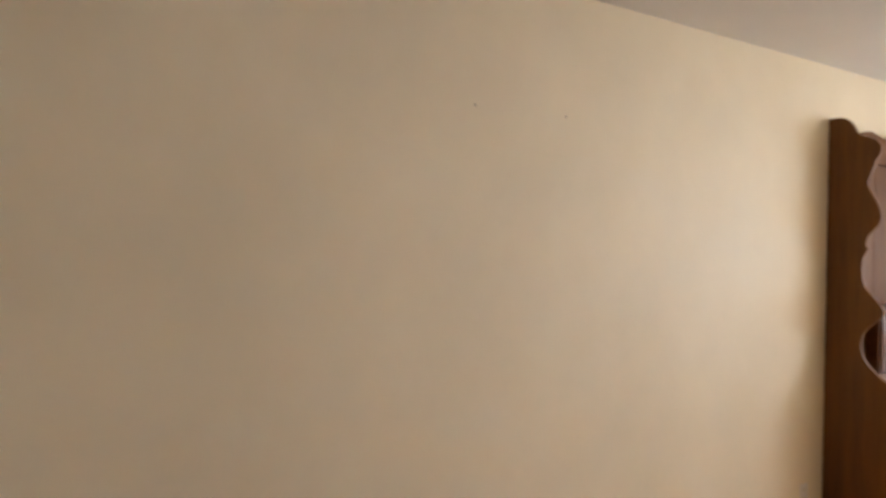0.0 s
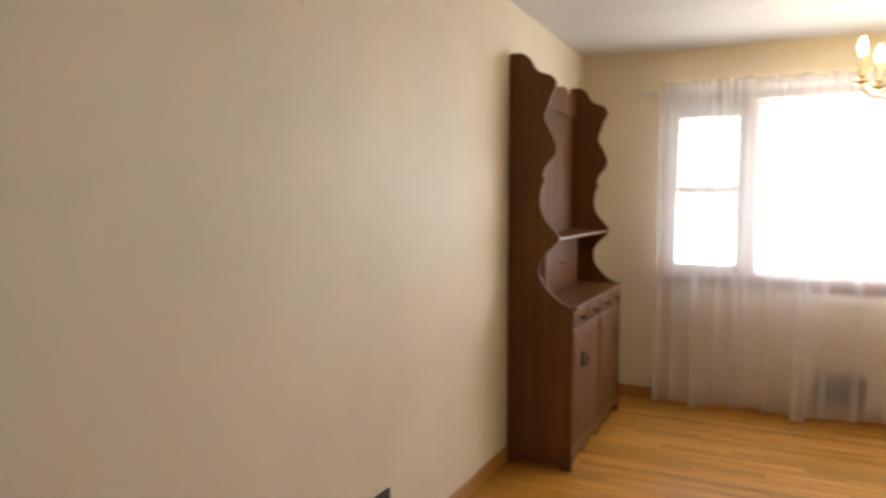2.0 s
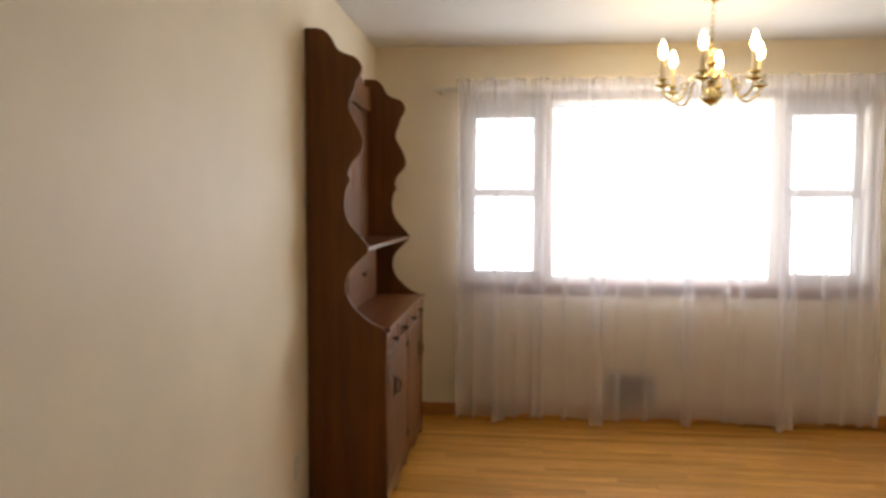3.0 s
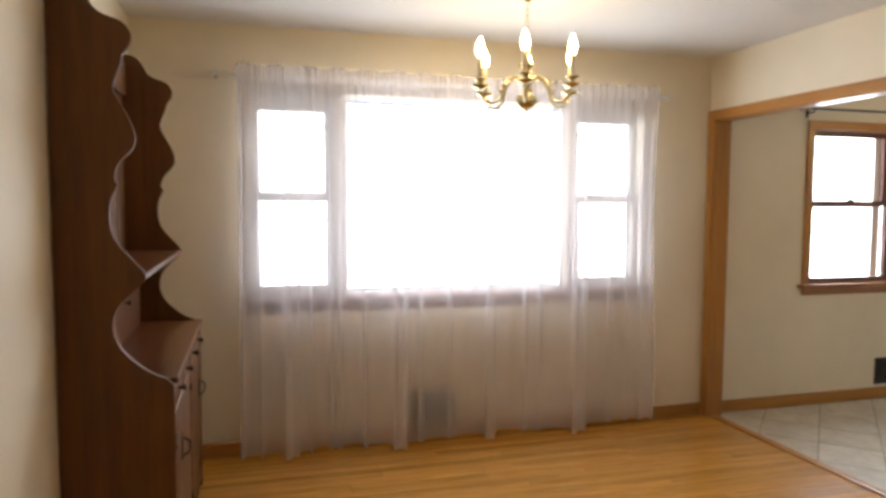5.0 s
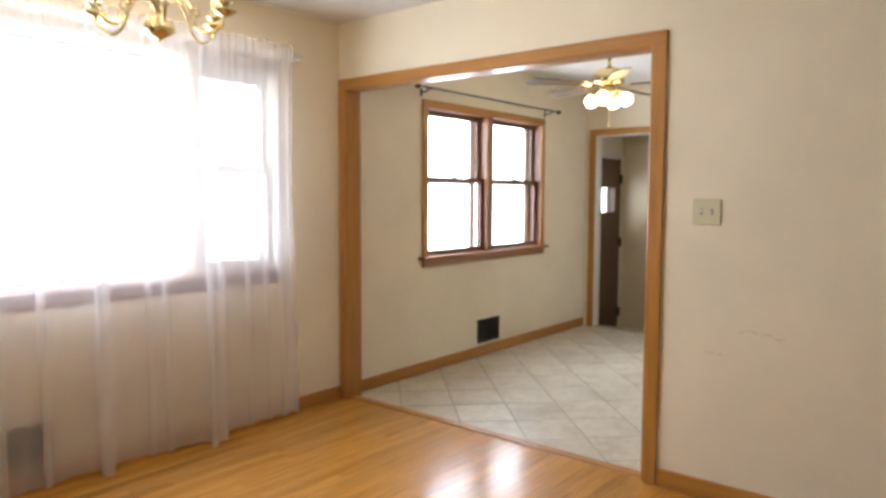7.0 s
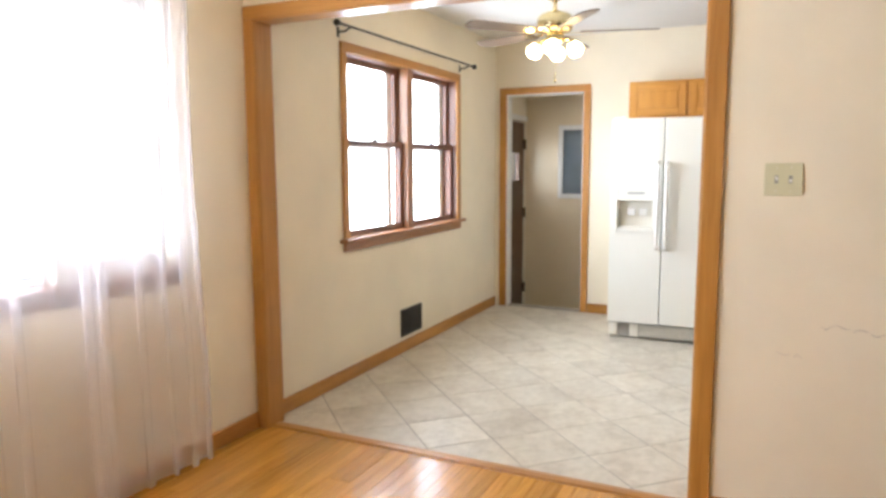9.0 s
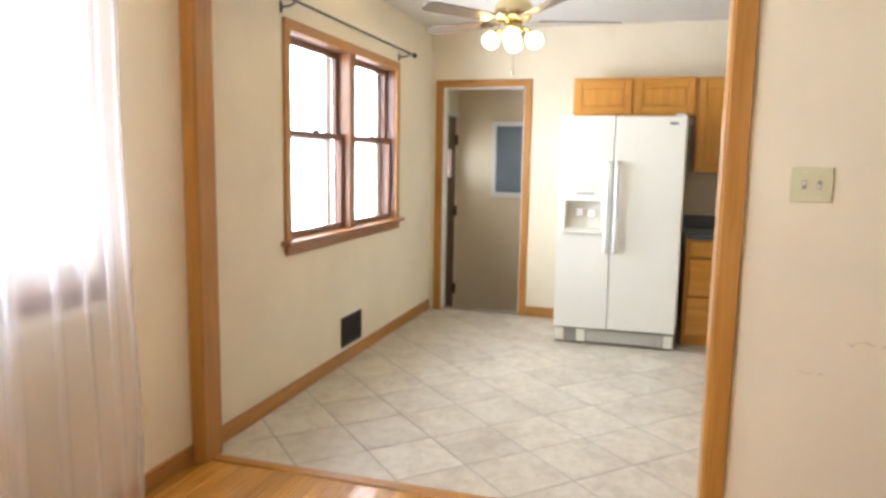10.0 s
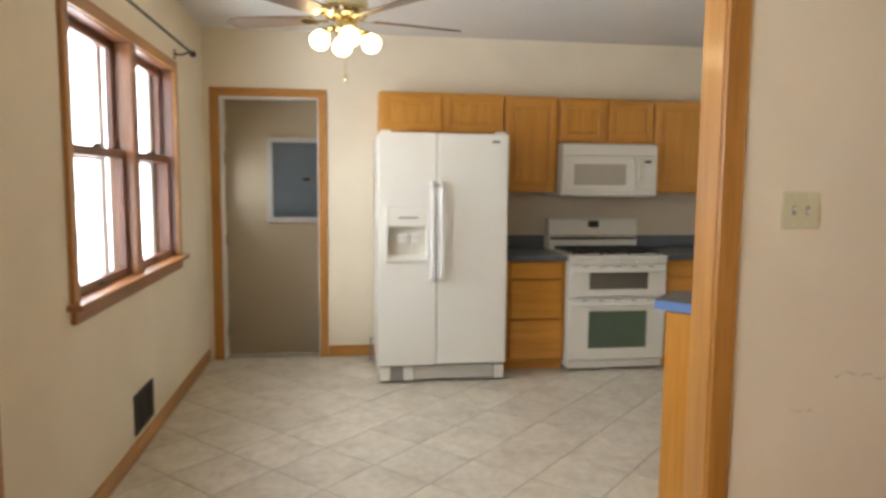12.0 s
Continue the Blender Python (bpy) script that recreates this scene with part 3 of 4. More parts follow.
    # low spice box under the shelf, with one drawer
    case = part("spice_box", one_box(0.026, 0.096, -1.27, -0.50, 0.896, 1.248), HUTCH_Y, h, "low box under the shelf")
    part("drawer_front", one_box(0.096, 0.106, -1.255, -0.515, 0.91, 1.236, 0.004), HUTCH_Y, case)
    part("knob", lathe(bmesh.new(), [(0.005, 0), (0.005, 0.01), (0.013, 0.016), (0.010, 0.024)], 0, 0, 12, (1, 0, 0), (0.106, -0.93, 1.073)), IRON, case, "small dark knob", True)


hutch()


# ---- chandelier ----
def chandelier():
    cx, cy, zb = 1.955, -1.016, 1.98
    c = thing("chandelier", (cx, cy, CEIL), "polished brass chandelier with lit candle bulbs on curved arms", "chandelier")
    part("canopy", lathe(bmesh.new(), [(0.058, CEIL - 0.004), (0.056, CEIL - 0.018), (0.02, CEIL - 0.035), (0.008, CEIL - 0.045)], cx, cy), BRASS, c, smooth=True)
    z = CEIL - 0.045
    k = 0
    while z > zb + 0.335:
        pts = []
        for i in range(13):
            t = 2 * math.pi * i / 12
            u = 0.009 * math.cos(t)
            pts.append((cx + (u if k % 2 else 0), cy + (0 if k % 2 else u), z - 0.016 + 0.018 * math.sin(t)))
        part("chain_link", tube(bmesh.new(), pts, 0.0022, 6), BRASS, c)
        z -= 0.029
        k += 1
    prof = [(0.006, zb - 0.012), (0.010, zb - 0.006), (0.006, zb), (0.03, zb + 0.004), (0.052, zb + 0.022), (0.056, zb + 0.045), (0.045, zb + 0.055), (0.05, zb + 0.062), (0.02, zb + 0.075),
            (0.014, zb + 0.095), (0.026, zb + 0.115), (0.034, zb + 0.14), (0.022, zb + 0.165), (0.012, zb + 0.18), (0.024, zb + 0.205), (0.040, zb + 0.215),
            (0.024, zb + 0.225), (0.010, zb + 0.25), (0.016, zb + 0.275), (0.02, zb + 0.29), (0.008, zb + 0.31), (0.004, zb + 0.34)]
    part("body", lathe(bmesh.new(), prof, cx, cy, 24), BRASS, c, smooth=True)
    R = 0.25
    for k in range(6):
        a = radians(65.8 + 60 * k)
        dx, dy = math.cos(a), math.sin(a)

        def at(r, zz):
            return (cx + r * dx, cy + r * dy, zb + zz)

        arm = part("arm", tube(bmesh.new(), spline([at(0.03, 0.135), at(0.07, 0.155), at(0.115, 0.12), at(0.14, 0.05), at(0.185, 0.02), at(0.23, 0.045), at(R, 0.085)], 6), 0.0065), BRASS, c, smooth=True)
        part("scroll", tube(bmesh.new(), spline([at(0.12, 0.10), at(0.145, 0.115), at(0.155, 0.09), at(0.138, 0.08)], 5), 0.004), BRASS, arm, smooth=True)
        ex, ey = cx + R * dx, cy + R * dy
        part("drip_pan", lathe(bmesh.new(), [(0.006, zb + 0.078), (0.03, zb + 0.088), (0.046, zb + 0.10), (0.044, zb + 0.103), (0.012, zb + 0.096), (0.012, zb + 0.12),
                                            (0.03, zb + 0.128), (0.034, zb + 0.135), (0.014, zb + 0.135)], ex, ey, 18), BRASS, arm, smooth=True)
        part("candle_sleeve", lathe(bmesh.new(), [(0.013, zb + 0.13), (0.013, zb + 0.232), (0.009, zb + 0.237)], ex, ey, 14), GLOBE_SLEEVE, arm, "white candle sleeve", True)
        part("bulb", lathe(bmesh.new(), [(0.009, zb + 0.236), (0.017, zb + 0.25), (0.021, zb + 0.268), (0.017, zb + 0.292), (0.009, zb + 0.315), (0.003, zb + 0.33)], ex, ey, 14), BULB, arm, "lit flame-shaped bulb", True)


GLOBE_SLEEVE = paint("ivory_candle_sleeve", (0.82, 0.76, 0.62), 0.4, 0.02)
chandelier()


# ---- ceiling fan ----
def ceiling_fan():
    cx, cy = 5.60, -1.065
    f = thing("ceiling_fan", (cx, cy, CEIL), "brass ceiling fan with wooden blades and lit globes", "ceiling fan")
    part("canopy", lathe(bmesh.new(), [(0.075, CEIL - 0.004), (0.075, CEIL - 0.03), (0.05, CEIL - 0.06), (0.02, CEIL - 0.075)], cx, cy, 24), BRASS, f, smooth=True)
    part("downrod", lathe(bmesh.new(), [(0.014, 2.39), (0.014, CEIL - 0.07)], cx, cy, 12), BRASS, f, smooth=True)
    part("motor_housing", lathe(bmesh.new(), [(0.05, 2.255), (0.10, 2.265), (0.118, 2.285), (0.12, 2.35), (0.105, 2.375), (0.06, 2.395), (0.02, 2.40)], cx, cy, 28), BRASS, f, smooth=True)
    part("switch_housing", lathe(bmesh.new(), [(0.02, 2.185), (0.055, 2.195), (0.06, 2.21), (0.06, 2.245), (0.05, 2.256)], cx, cy, 24), BRASS, f, smooth=True)
    # one blade outline along +x, tilted, copied round
    pts = spline([(0.17, -0.05, 0), (0.30, -0.058, 0), (0.50, -0.066, 0), (0.62, -0.066, 0), (0.668, -0.04, 0), (0.675, 0, 0), (0.668, 0.04, 0), (0.62, 0.066, 0), (0.50, 0.066, 0), (0.30, 0.058, 0), (0.17, 0.05, 0)], 4)
    for k in range(5):
        m = pose(cx, cy, 2.262, 0, 0, -73.6 + 72 * k) @ pose(0, 0, 0, 11, 0, 0)
        b = part("blade", prism(bmesh.new(), [tuple(p) for p in pts], (0, 0, 0.007)), BLADE, f)
        b.matrix_basis = m
        b.matrix_parent_inverse = Matrix.Translation((-cx, -cy, -CEIL))
        bm = bmesh.new()
        prism(bm, [(0.10, -0.016, -0.006), (0.17, -0.014, -0.004), (0.20, -0.04, -0.004), (0.235, -0.03, -0.004), (0.25, 0, -0.004), (0.235, 0.03, -0.004), (0.20, 0.04, -0.004), (0.17, 0.014, -0.004), (0.10, 0.016, -0.006)], (0, 0, 0.004))
        i = part("blade_iron", bm, BRASS, f, "brass blade bracket")
        i.matrix_basis = m
        i.matrix_parent_inverse = Matrix.Translation((-cx, -cy, -CEIL))
    for k in range(4):
        a = radians(8 + 90 * k)
        d = Vector((math.cos(a), math.sin(a), 0))
        o = Vector((cx, cy, 2.205))
        tip = o + d * 0.105 + Vector((0, 0, -0.01))
        arm = part("lamp_arm", tube(bmesh.new(), spline([o + d * 0.04, o + d * 0.075 + Vector((0, 0, 0.012)), tip], 4), 0.008), BRASS, f, smooth=True)
        ax = (d * 0.55 + Vector((0, 0, -0.83))).normalized()
        part("globe_holder", lathe(bmesh.new(), [(0.012, -0.012), (0.026, -0.004), (0.03, 0.014), (0.026, 0.018)], 0, 0, 16, ax, tip), BRASS, arm, smooth=True)
        part("globe", lathe(bmesh.new(), [(0.024, 0.010), (0.036, 0.022), (0.047, 0.042), (0.052, 0.062), (0.046, 0.084), (0.030, 0.100), (0.009, 0.107)], 0, 0, 20, ax, tip), GLOBE, arm, "lit frosted glass globe", True)
    part("pull_chain", tube(bmesh.new(), [(cx + 0.02, cy, 2.19), (cx + 0.02, cy, 1.99)], 0.0018, 6), BRASS, f)
    part("chain_pull", lathe(bmesh.new(), [(0.003, 1.935), (0.009, 1.94), (0.007, 1.96), (0.004, 1.985), (0.002, 1.995)], cx + 0.02, cy, 10), BRASS, f, "tapered brass pull", True)


ceiling_fan()


# ---- light switch, outlet and marks on the walls ----
def wall_fittings():
    s = thing("light_switch", (XR, -2.452, 1.273), "ivory two-gang wall switch plate", "light switch")
    part("plate", one_box(XR - 0.007, XR, -2.516, -2.389, 1.273, 1.391, 0.003, 2), PLATE, s)
    for y, up in ((-2.43, 1), (-2.476, -1)):
        part("slot", one_box(XR - 0.008, XR - 0.0065, y - 0.006, y + 0.006, 1.318, 1.346), KICK, s, "dark toggle slot")
        bm = one_box(XR - 0.015, XR - 0.006, y - 0.004, y + 0.004, 1.327, 1.337, 0.002)
        bmesh.ops.rotate(bm, verts=bm.verts, cent=(XR, y, 1.332), matrix=Matrix.Rotation(radians(25 * up), 3, "Y"))
        part("toggle", bm, WHITE, s, "white toggle")
        for z in (1.29, 1.374):
            part("screw", lathe(bmesh.new(), [(0.003, 0), (0.003, 0.0015)], 0, 0, 8, (-1, 0, 0), (XR - 0.007, y, z)), BISQUE, s)
    o = thing("wall_outlet", (0, -1.80, 0.25), "white duplex wall outlet beside the hutch", "outlet")
    part("plate", one_box(0, 0.006, -1.835, -1.765, 0.245, 0.36, 0.003), WHITE, o)
    for z in (0.277, 0.328):
        part("socket", one_box(0.006, 0.008, -1.816, -1.784, z - 0.013, z + 0.013, 0.001), BISQUE, o)
    rnd = random.Random(3)
    for y, z, L in ((-2.60, 0.803, 0.045), (-2.645, 0.806, 0.05), (-2.70, 0.797, 0.05), (-2.755, 0.788, 0.05), (-2.46, 0.69, 0.05), (-2.52, 0.684, 0.03)):
        bm = bmesh.new()
        n = 9
        up, dn = [], []
        for i in range(n):
            u = i / (n - 1)
            c = z + rnd.uniform(-0.003, 0.003) + 0.006 * math.sin(u * 5 + y * 40)
            t = 0.0028 * math.sin(math.pi * (0.08 + 0.84 * u)) * rnd.uniform(0.5, 1.2)
            up.append((XR - 0.0012, y - L * u, c + t))
            dn.append((XR - 0.0012, y - L * u, c - t))
        prism(bm, up + dn[::-1], (0.0012, 0, 0))
        structure("scuff_mark", bm, SCUFF, "thin grey scuff on the cream wall", "scuff mark")
    for y, z in ((-3.891, 2.05), (-3.464, 2.058)):
        structure("wall_blemish", lathe(bmesh.new(), [(0.006, 0), (0.005, 0.0008)], 0, 0, 10, (1, 0, 0), (0, y, z)), SCUFF, "small filled nail hole in the wall", "blemish")


wall_fittings()


# ---- refrigerator ----
def refrigerator():
    y0, y1, xf = -2.182, -1.283, 6.464
    ys = -1.68
    r = thing("refrigerator", (6.85, -1.73, 0), "white side-by-side refrigerator with an ice dispenser", "refrigerator")
    part("body", one_box(xf + 0.085, 7.24, y0 + 0.004, y1 - 0.004, 0.03, 1.725, 0.006), ENAMEL, r)
    door = part("door", one_box(xf, xf + 0.075, y0, ys - 0.003, 0.13, 1.735, 0.012, 3), ENAMEL, r)
    left = bmesh.new()
    dy0, dy1, dz0, dz1 = -1.612, -1.345, 0.885, 1.10     # recess of the dispenser
    box(left, xf, xf + 0.075, ys + 0.003, dy0, 0.13, 1.735)
    box(left, xf, xf + 0.075, dy1, y1, 0.13, 1.735)
    box(left, xf, xf + 0.075, dy0, dy1, 0.13, dz0)
    box(left, xf, xf + 0.075, dy0, dy1, dz1, 1.735)
    bmesh.ops.remove_doubles(left, verts=left.verts, dist=1e-5)
    fd = part("door", left, ENAMEL, r)
    part("recess_back", one_box(xf + 0.06, xf + 0.07, dy0, dy1, dz0, dz1), BISQUE, fd)
    for a, b, c, d in ((dy0 - 0.022, dy0, dz0 - 0.03, 1.235), (dy1, dy1 + 0.022, dz0 - 0.03, 1.235), (dy0, dy1, dz0 - 0.03, dz0), (dy0, dy1, dz1, 1.235)):
        part("dispenser_bezel", one_box(xf - 0.014, xf, a, b, c, d, 0.004), ENAMEL, fd)
    part("control_strip", one_box(xf - 0.017, xf - 0.014, -1.55, -1.42, 1.155, 1.168, 0.001), paint("grey_print", (0.3, 0.3, 0.3), 0.5), fd, "small grey control marks")
    for y in (-1.445, -1.535):
        bm = one_box(xf + 0.02, xf + 0.035, y - 0.03, y + 0.03, 0.985, 1.045, 0.008, 2)
        bmesh.ops.rotate(bm, verts=bm.verts, cent=(xf + 0.03, y, 1.04), matrix=Matrix.Rotation(radians(-14), 3, "Y"))
        part("paddle", bm, WHITE, fd, "white dispenser paddle")
    part("drip_tray", one_box(xf + 0.005, xf + 0.06, dy0, dy1, dz0, dz0 + 0.01), BISQUE, fd)
    for d, y in ((fd, ys + 0.032), (door, ys - 0.032)):
        pts = spline([(xf, y, 1.395), (xf - 0.03, y, 1.385), (xf - 0.045, y, 1.34), (xf - 0.045, y, 1.05), (xf - 0.045, y, 0.80), (xf - 0.03, y, 0.745), (xf, y, 0.735)], 5)
        bm = tube(bmesh.new(), pts, 0.015, 10)
        part("handle", bm, WHITE, d, "moulded white pull handle", True)
    part("badge", one_box(xf - 0.002, xf, y0 + 0.065, y0 + 0.12, 1.672, 1.69, 0.001), paint("grey_badge", (0.15, 0.15, 0.16), 0.3), door, "small dark maker's badge")
    for y in (y0 + 0.05, y1 - 0.05):
        part("hinge_cover", one_box(xf + 0.02, xf + 0.11, y - 0.035, y + 0.035, 1.735, 1.752, 0.006, 2), ENAMEL, r)
    part("kick_plate", one_box(xf + 0.03, xf + 0.085, y0 + 0.005, y1 - 0.005, 0.012, 0.122, 0.004), KICK, r)
    for i in range(6):
        z = 0.03 + i * 0.015
        part("grille_slat", one_box(xf + 0.018, xf + 0.03, y0 + 0.09, y1 - 0.25, z, z + 0.007, 0.001), BISQUE, r)
    for y in (y0 + 0.045, y1 - 0.045, y1 - 0.21):
        part("grille_clip", one_box(xf + 0.012, xf + 0.03, y - 0.035, y + 0.035, 0.018, 0.118, 0.006), BISQUE, r)
    for y in (y0 + 0.1, y1 - 0.1):
        part("foot", lathe(bmesh.new(), [(0.02, 0), (0.02, 0.03)], xf + 0.12, y, 12), BLACK, r)
    c = thing("water_line", (7.1, -1.25, 0.08), "coiled grey water line beside the refrigerator", "water line")
    part("hose", tube(bmesh.new(), spline([(7.10, -1.255, 0.012), (7.02, -1.245, 0.05), (7.0, -1.25, 0.14), (7.08, -1.255, 0.19), (7.2, -1.262, 0.15)], 6), 0.007), paint("grey_hose", (0.25, 0.23, 0.2), 0.5), c, smooth=True)


refrigerator()


# ---- kitchen cabinets ----
def panel_door(parent, x, y0, y1, z0, z1, raised=True, name="door"):
    """A framed door facing -x with a raised centre panel."""
    r = min(0.055, (z1 - z0) * 0.24)
    d = part(name, one_box(x, x + 0.012, y0, y1, z0, z1, 0.002), CAB_Z, parent)
    part("stile", one_box(x - 0.008, x, y0, y0 + r, z0, z1, 0.003), CAB_Z, d)
    part("stile", one_box(x - 0.008, x, y1 - r, y1, z0, z1, 0.003), CAB_Z, d)
    part("rail", one_box(x - 0.008, x, y0 + r, y1 - r, z0, z0 + r, 0.003), CAB_Y, d)
    part("rail", one_box(x - 0.008, x, y0 + r, y1 - r, z1 - r, z1, 0.003), CAB_Y, d)
    if raised:
        part("panel", one_box(x - 0.006, x, y0 + r + 0.012, y1 - r - 0.012, z0 + r + 0.012, z1 - r - 0.012, 0.005), CAB_Z, d)
    return d


def wall_cabinet(y0, y1, z0, z1, doors, label):
    c = thing("wall_cabinet", (7.1, (y0 + y1) / 2, z0), label, "cabinet", "upper kitchen cabinets")
    xf = 6.985
    part("body", one_box(xf, XF, y0 + 0.001, y1 - 0.001, z0, z1, 0.002), CAB_Z, c)
    w = (y1 - y0) / doors
    for i in range(doors):
        panel_door(c, xf - 0.013, y0 + i * w + 0.014, y0 + (i + 1) * w - 0.014, z0 + 0.018, z1 - 0.02)


wall_cabinet(-2.262, -1.313, 1.765, 2.068, 2, "short honey oak cabinet above the refrigerator")
wall_cabinet(-2.690, -2.264, 1.33, 2.062, 1, "tall single-door honey oak wall cabinet")
wall_cabinet(-3.468, -2.692, 1.712, 2.056, 2, "short two-door honey oak cabinet above the microwave")
wall_cabinet(-3.92, -3.470, 1.33, 2.052, 1, "tall honey oak wall cabinet beside the microwave")
wall_cabinet(-4.48, -3.922, 1.33, 2.052, 1, "tall honey oak wall cabinet in the corner")


def base_cabinet(y0, y1, label):
    c = thing("base_cabinet", (6.98, (y0 + y1) / 2, 0), label, "cabinet", "base kitchen cabinets")
    xf = 6.69
    part("body", one_box(xf + 0.02, XF, y0, y1, 0.075, 0.832, 0.002), CAB_Z, c)
    part("stile", one_box(xf, xf + 0.02, y0, y0 + 0.018, 0.075, 0.832, 0.002), CAB_Z, c)
    part("stile", one_box(xf, xf + 0.02, y1 - 0.018, y1, 0.075, 0.832, 0.002), CAB_Z, c)
    part("toe_kick", one_box(xf + 0.055, XF, y0, y1, 0, 0.075), CAB_Y, c)
    for z0, z1 in ((0.702, 0.822), (0.397, 0.686), (0.09, 0.381)):
        part("drawer", one_box(xf - 0.012, xf + 0.014, y0 + 0.022, y1 - 0.022, z0, z1, 0.007, 2), CAB_Y, c)


base_cabinet(-2.682, -2.235, "honey oak base cabinet with three plain drawers")
base_cabinet(-3.93, -3.462, "honey oak drawer base beside the range")
base_cabinet(-4.48, -3.932, "honey oak drawer base in the corner")


def worktop(y0, y1):
    w = thing("worktop", (6.95, (y0 + y1) / 2, 0.833), "dark slate-blue laminate worktop with upstand", "worktop")
    part("slab", one_box(6.645, XF, y0, y1, 0.833, 0.868, 0.006, 2), COUNTER, w)
    part("backsplash", one_box(7.262, XF - 0.001, y0, y1, 0.868, 0.972, 0.005), COUNTER, w)


worktop(-2.684, -2.232)
worktop(-4.48, -3.458)
structure("wall_panel", one_box(XF - 0.004, XF + 0.001, -4.48, -2.23, 0.973, 1.71), SPLASH, "tan wall surface above the worktop", "wall")


# ---- range ----
def stove():
    y0, y1, xf = -3.455, -2.688, 6.625
    s = thing("gas_range", (6.93, -3.07, 0), "white double-oven gas range with dark cast grates", "range")
    part("body", one_box(xf + 0.045, 7.25, y0, y1, 0.03, 0.845, 0.004), ENAMEL, s)
    part("cooktop", one_box(xf - 0.005, 7.21, y0, y1, 0.845, 0.872, 0.008, 2), ENAMEL, s)
    part("backguard", prism(bmesh.new(), [(7.17, y0 + 0.01, 0.872), (7.17, y0 + 0.01, 0.955), (7.185, y0 + 0.01, 0.965), (7.165, y0 + 0.01, 0.985), (7.19, y0 + 0.01, 1.10), (7.21, y0 + 0.01, 1.118), (7.25, y0 + 0.01, 1.118), (7.25, y0 + 0.01, 0.872)],
                           (0, y1 - y0 - 0.02, 0)), ENAMEL, s, "curved enamel backguard")
    # Dark strip in the backguard's crease; the gap's shade is put in as colour.
    part("shadow_gap", one_box(7.162, 7.172, y0 + 0.02, y1 - 0.02, 0.945, 0.966, 0.002), SMOKE, s, "dark strip painted for the shaded gap")
    part("clock", one_box(7.170, 7.190, -3.118, -3.03, 1.045, 1.098, 0.006), BLACK, s, "black oval clock display")
    # oven doors
    for z0, z1, w0, w1, gl in ((0.565, 0.80, 0.62, 0.745, SMOKE), (0.085, 0.548, 0.175, 0.455, GREEN)):
        d = part("oven_door", one_box(xf, xf + 0.043, y0 + 0.004, y1 - 0.004, z0, z1, 0.008, 2), ENAMEL, s)
        part("oven_window", one_box(xf - 0.002, xf + 0.002, y0 + 0.15, y1 - 0.16, w0, w1, 0.0015), gl, d, "dark glass oven window")
        zt = z1 - 0.035
        bm = tube(bmesh.new(), spline([(xf, y0 + 0.04, zt), (xf - 0.035, y0 + 0.06, zt), (xf - 0.042, y0 + 0.15, zt), (xf - 0.042, y1 - 0.15, zt), (xf - 0.035, y1 - 0.06, zt), (xf, y1 - 0.04, zt)], 5), 0.013, 10)
        part("handle", bm, ENAMEL, d, "white bar handle", True)
        for k in range(5):
            y = y0 + 0.13 + k * (y1 - y0 - 0.26) / 4
            part("vent_slot", one_box(xf - 0.0015, xf + 0.002, y - 0.022, y + 0.022, z1 - 0.013, z1 - 0.008), SMOKE, d)
    part("control_strip", one_box(xf - 0.004, xf + 0.04, y0 + 0.004, y1 - 0.004, 0.803, 0.843, 0.006), ENAMEL, s)
    for k in range(5):
        y = y0 + 0.09 + k * (y1 - y0 - 0.18) / 4
        part("knob", lathe(bmesh.new(), [(0.016, 0), (0.015, 0.018), (0.010, 0.022)], 0, 0, 14, (-1, 0, 0), (xf - 0.004, y, 0.823)), ENAMEL, s, "white burner knob", True)
    part("base_rail", one_box(xf + 0.02, xf + 0.045, y0 + 0.01, y1 - 0.01, 0.02, 0.075, 0.004), ENAMEL, s)
    for yc in (y0 + 0.16, (y0 + y1) / 2, y1 - 0.16):
        bm = bmesh.new()
        for y in (yc - 0.11, yc, yc + 0.11):
            box(bm, 6.69, 7.13, y - 0.005, y + 0.005, 0.885, 0.900)
        for x in (6.695, 6.80, 6.91, 7.02, 7.125):
            box(bm, x - 0.005, x + 0.005, yc - 0.11, yc + 0.11, 0.885, 0.900)
        for x in (6.695, 7.125):
            for y in (yc - 0.11, yc + 0.11):
                box(bm, x - 0.006, x + 0.006, y - 0.006, y + 0.006, 0.872, 0.888)
        part("grate", bm, BLACK, s, "black cast iron grate")
        for x in (6.80, 7.02):
            part("burner_cap", lathe(bmesh.new(), [(0.045, 0.872), (0.045, 0.88), (0.03, 0.888)], x, yc, 16), BLACK, s, smooth=True)
    for y in (y0 + 0.06, y1 - 0.06):
        part("foot", lathe(bmesh.new(), [(0.018, 0), (0.018, 0.03)], 6.72, y, 10), BLACK, s)


stove()


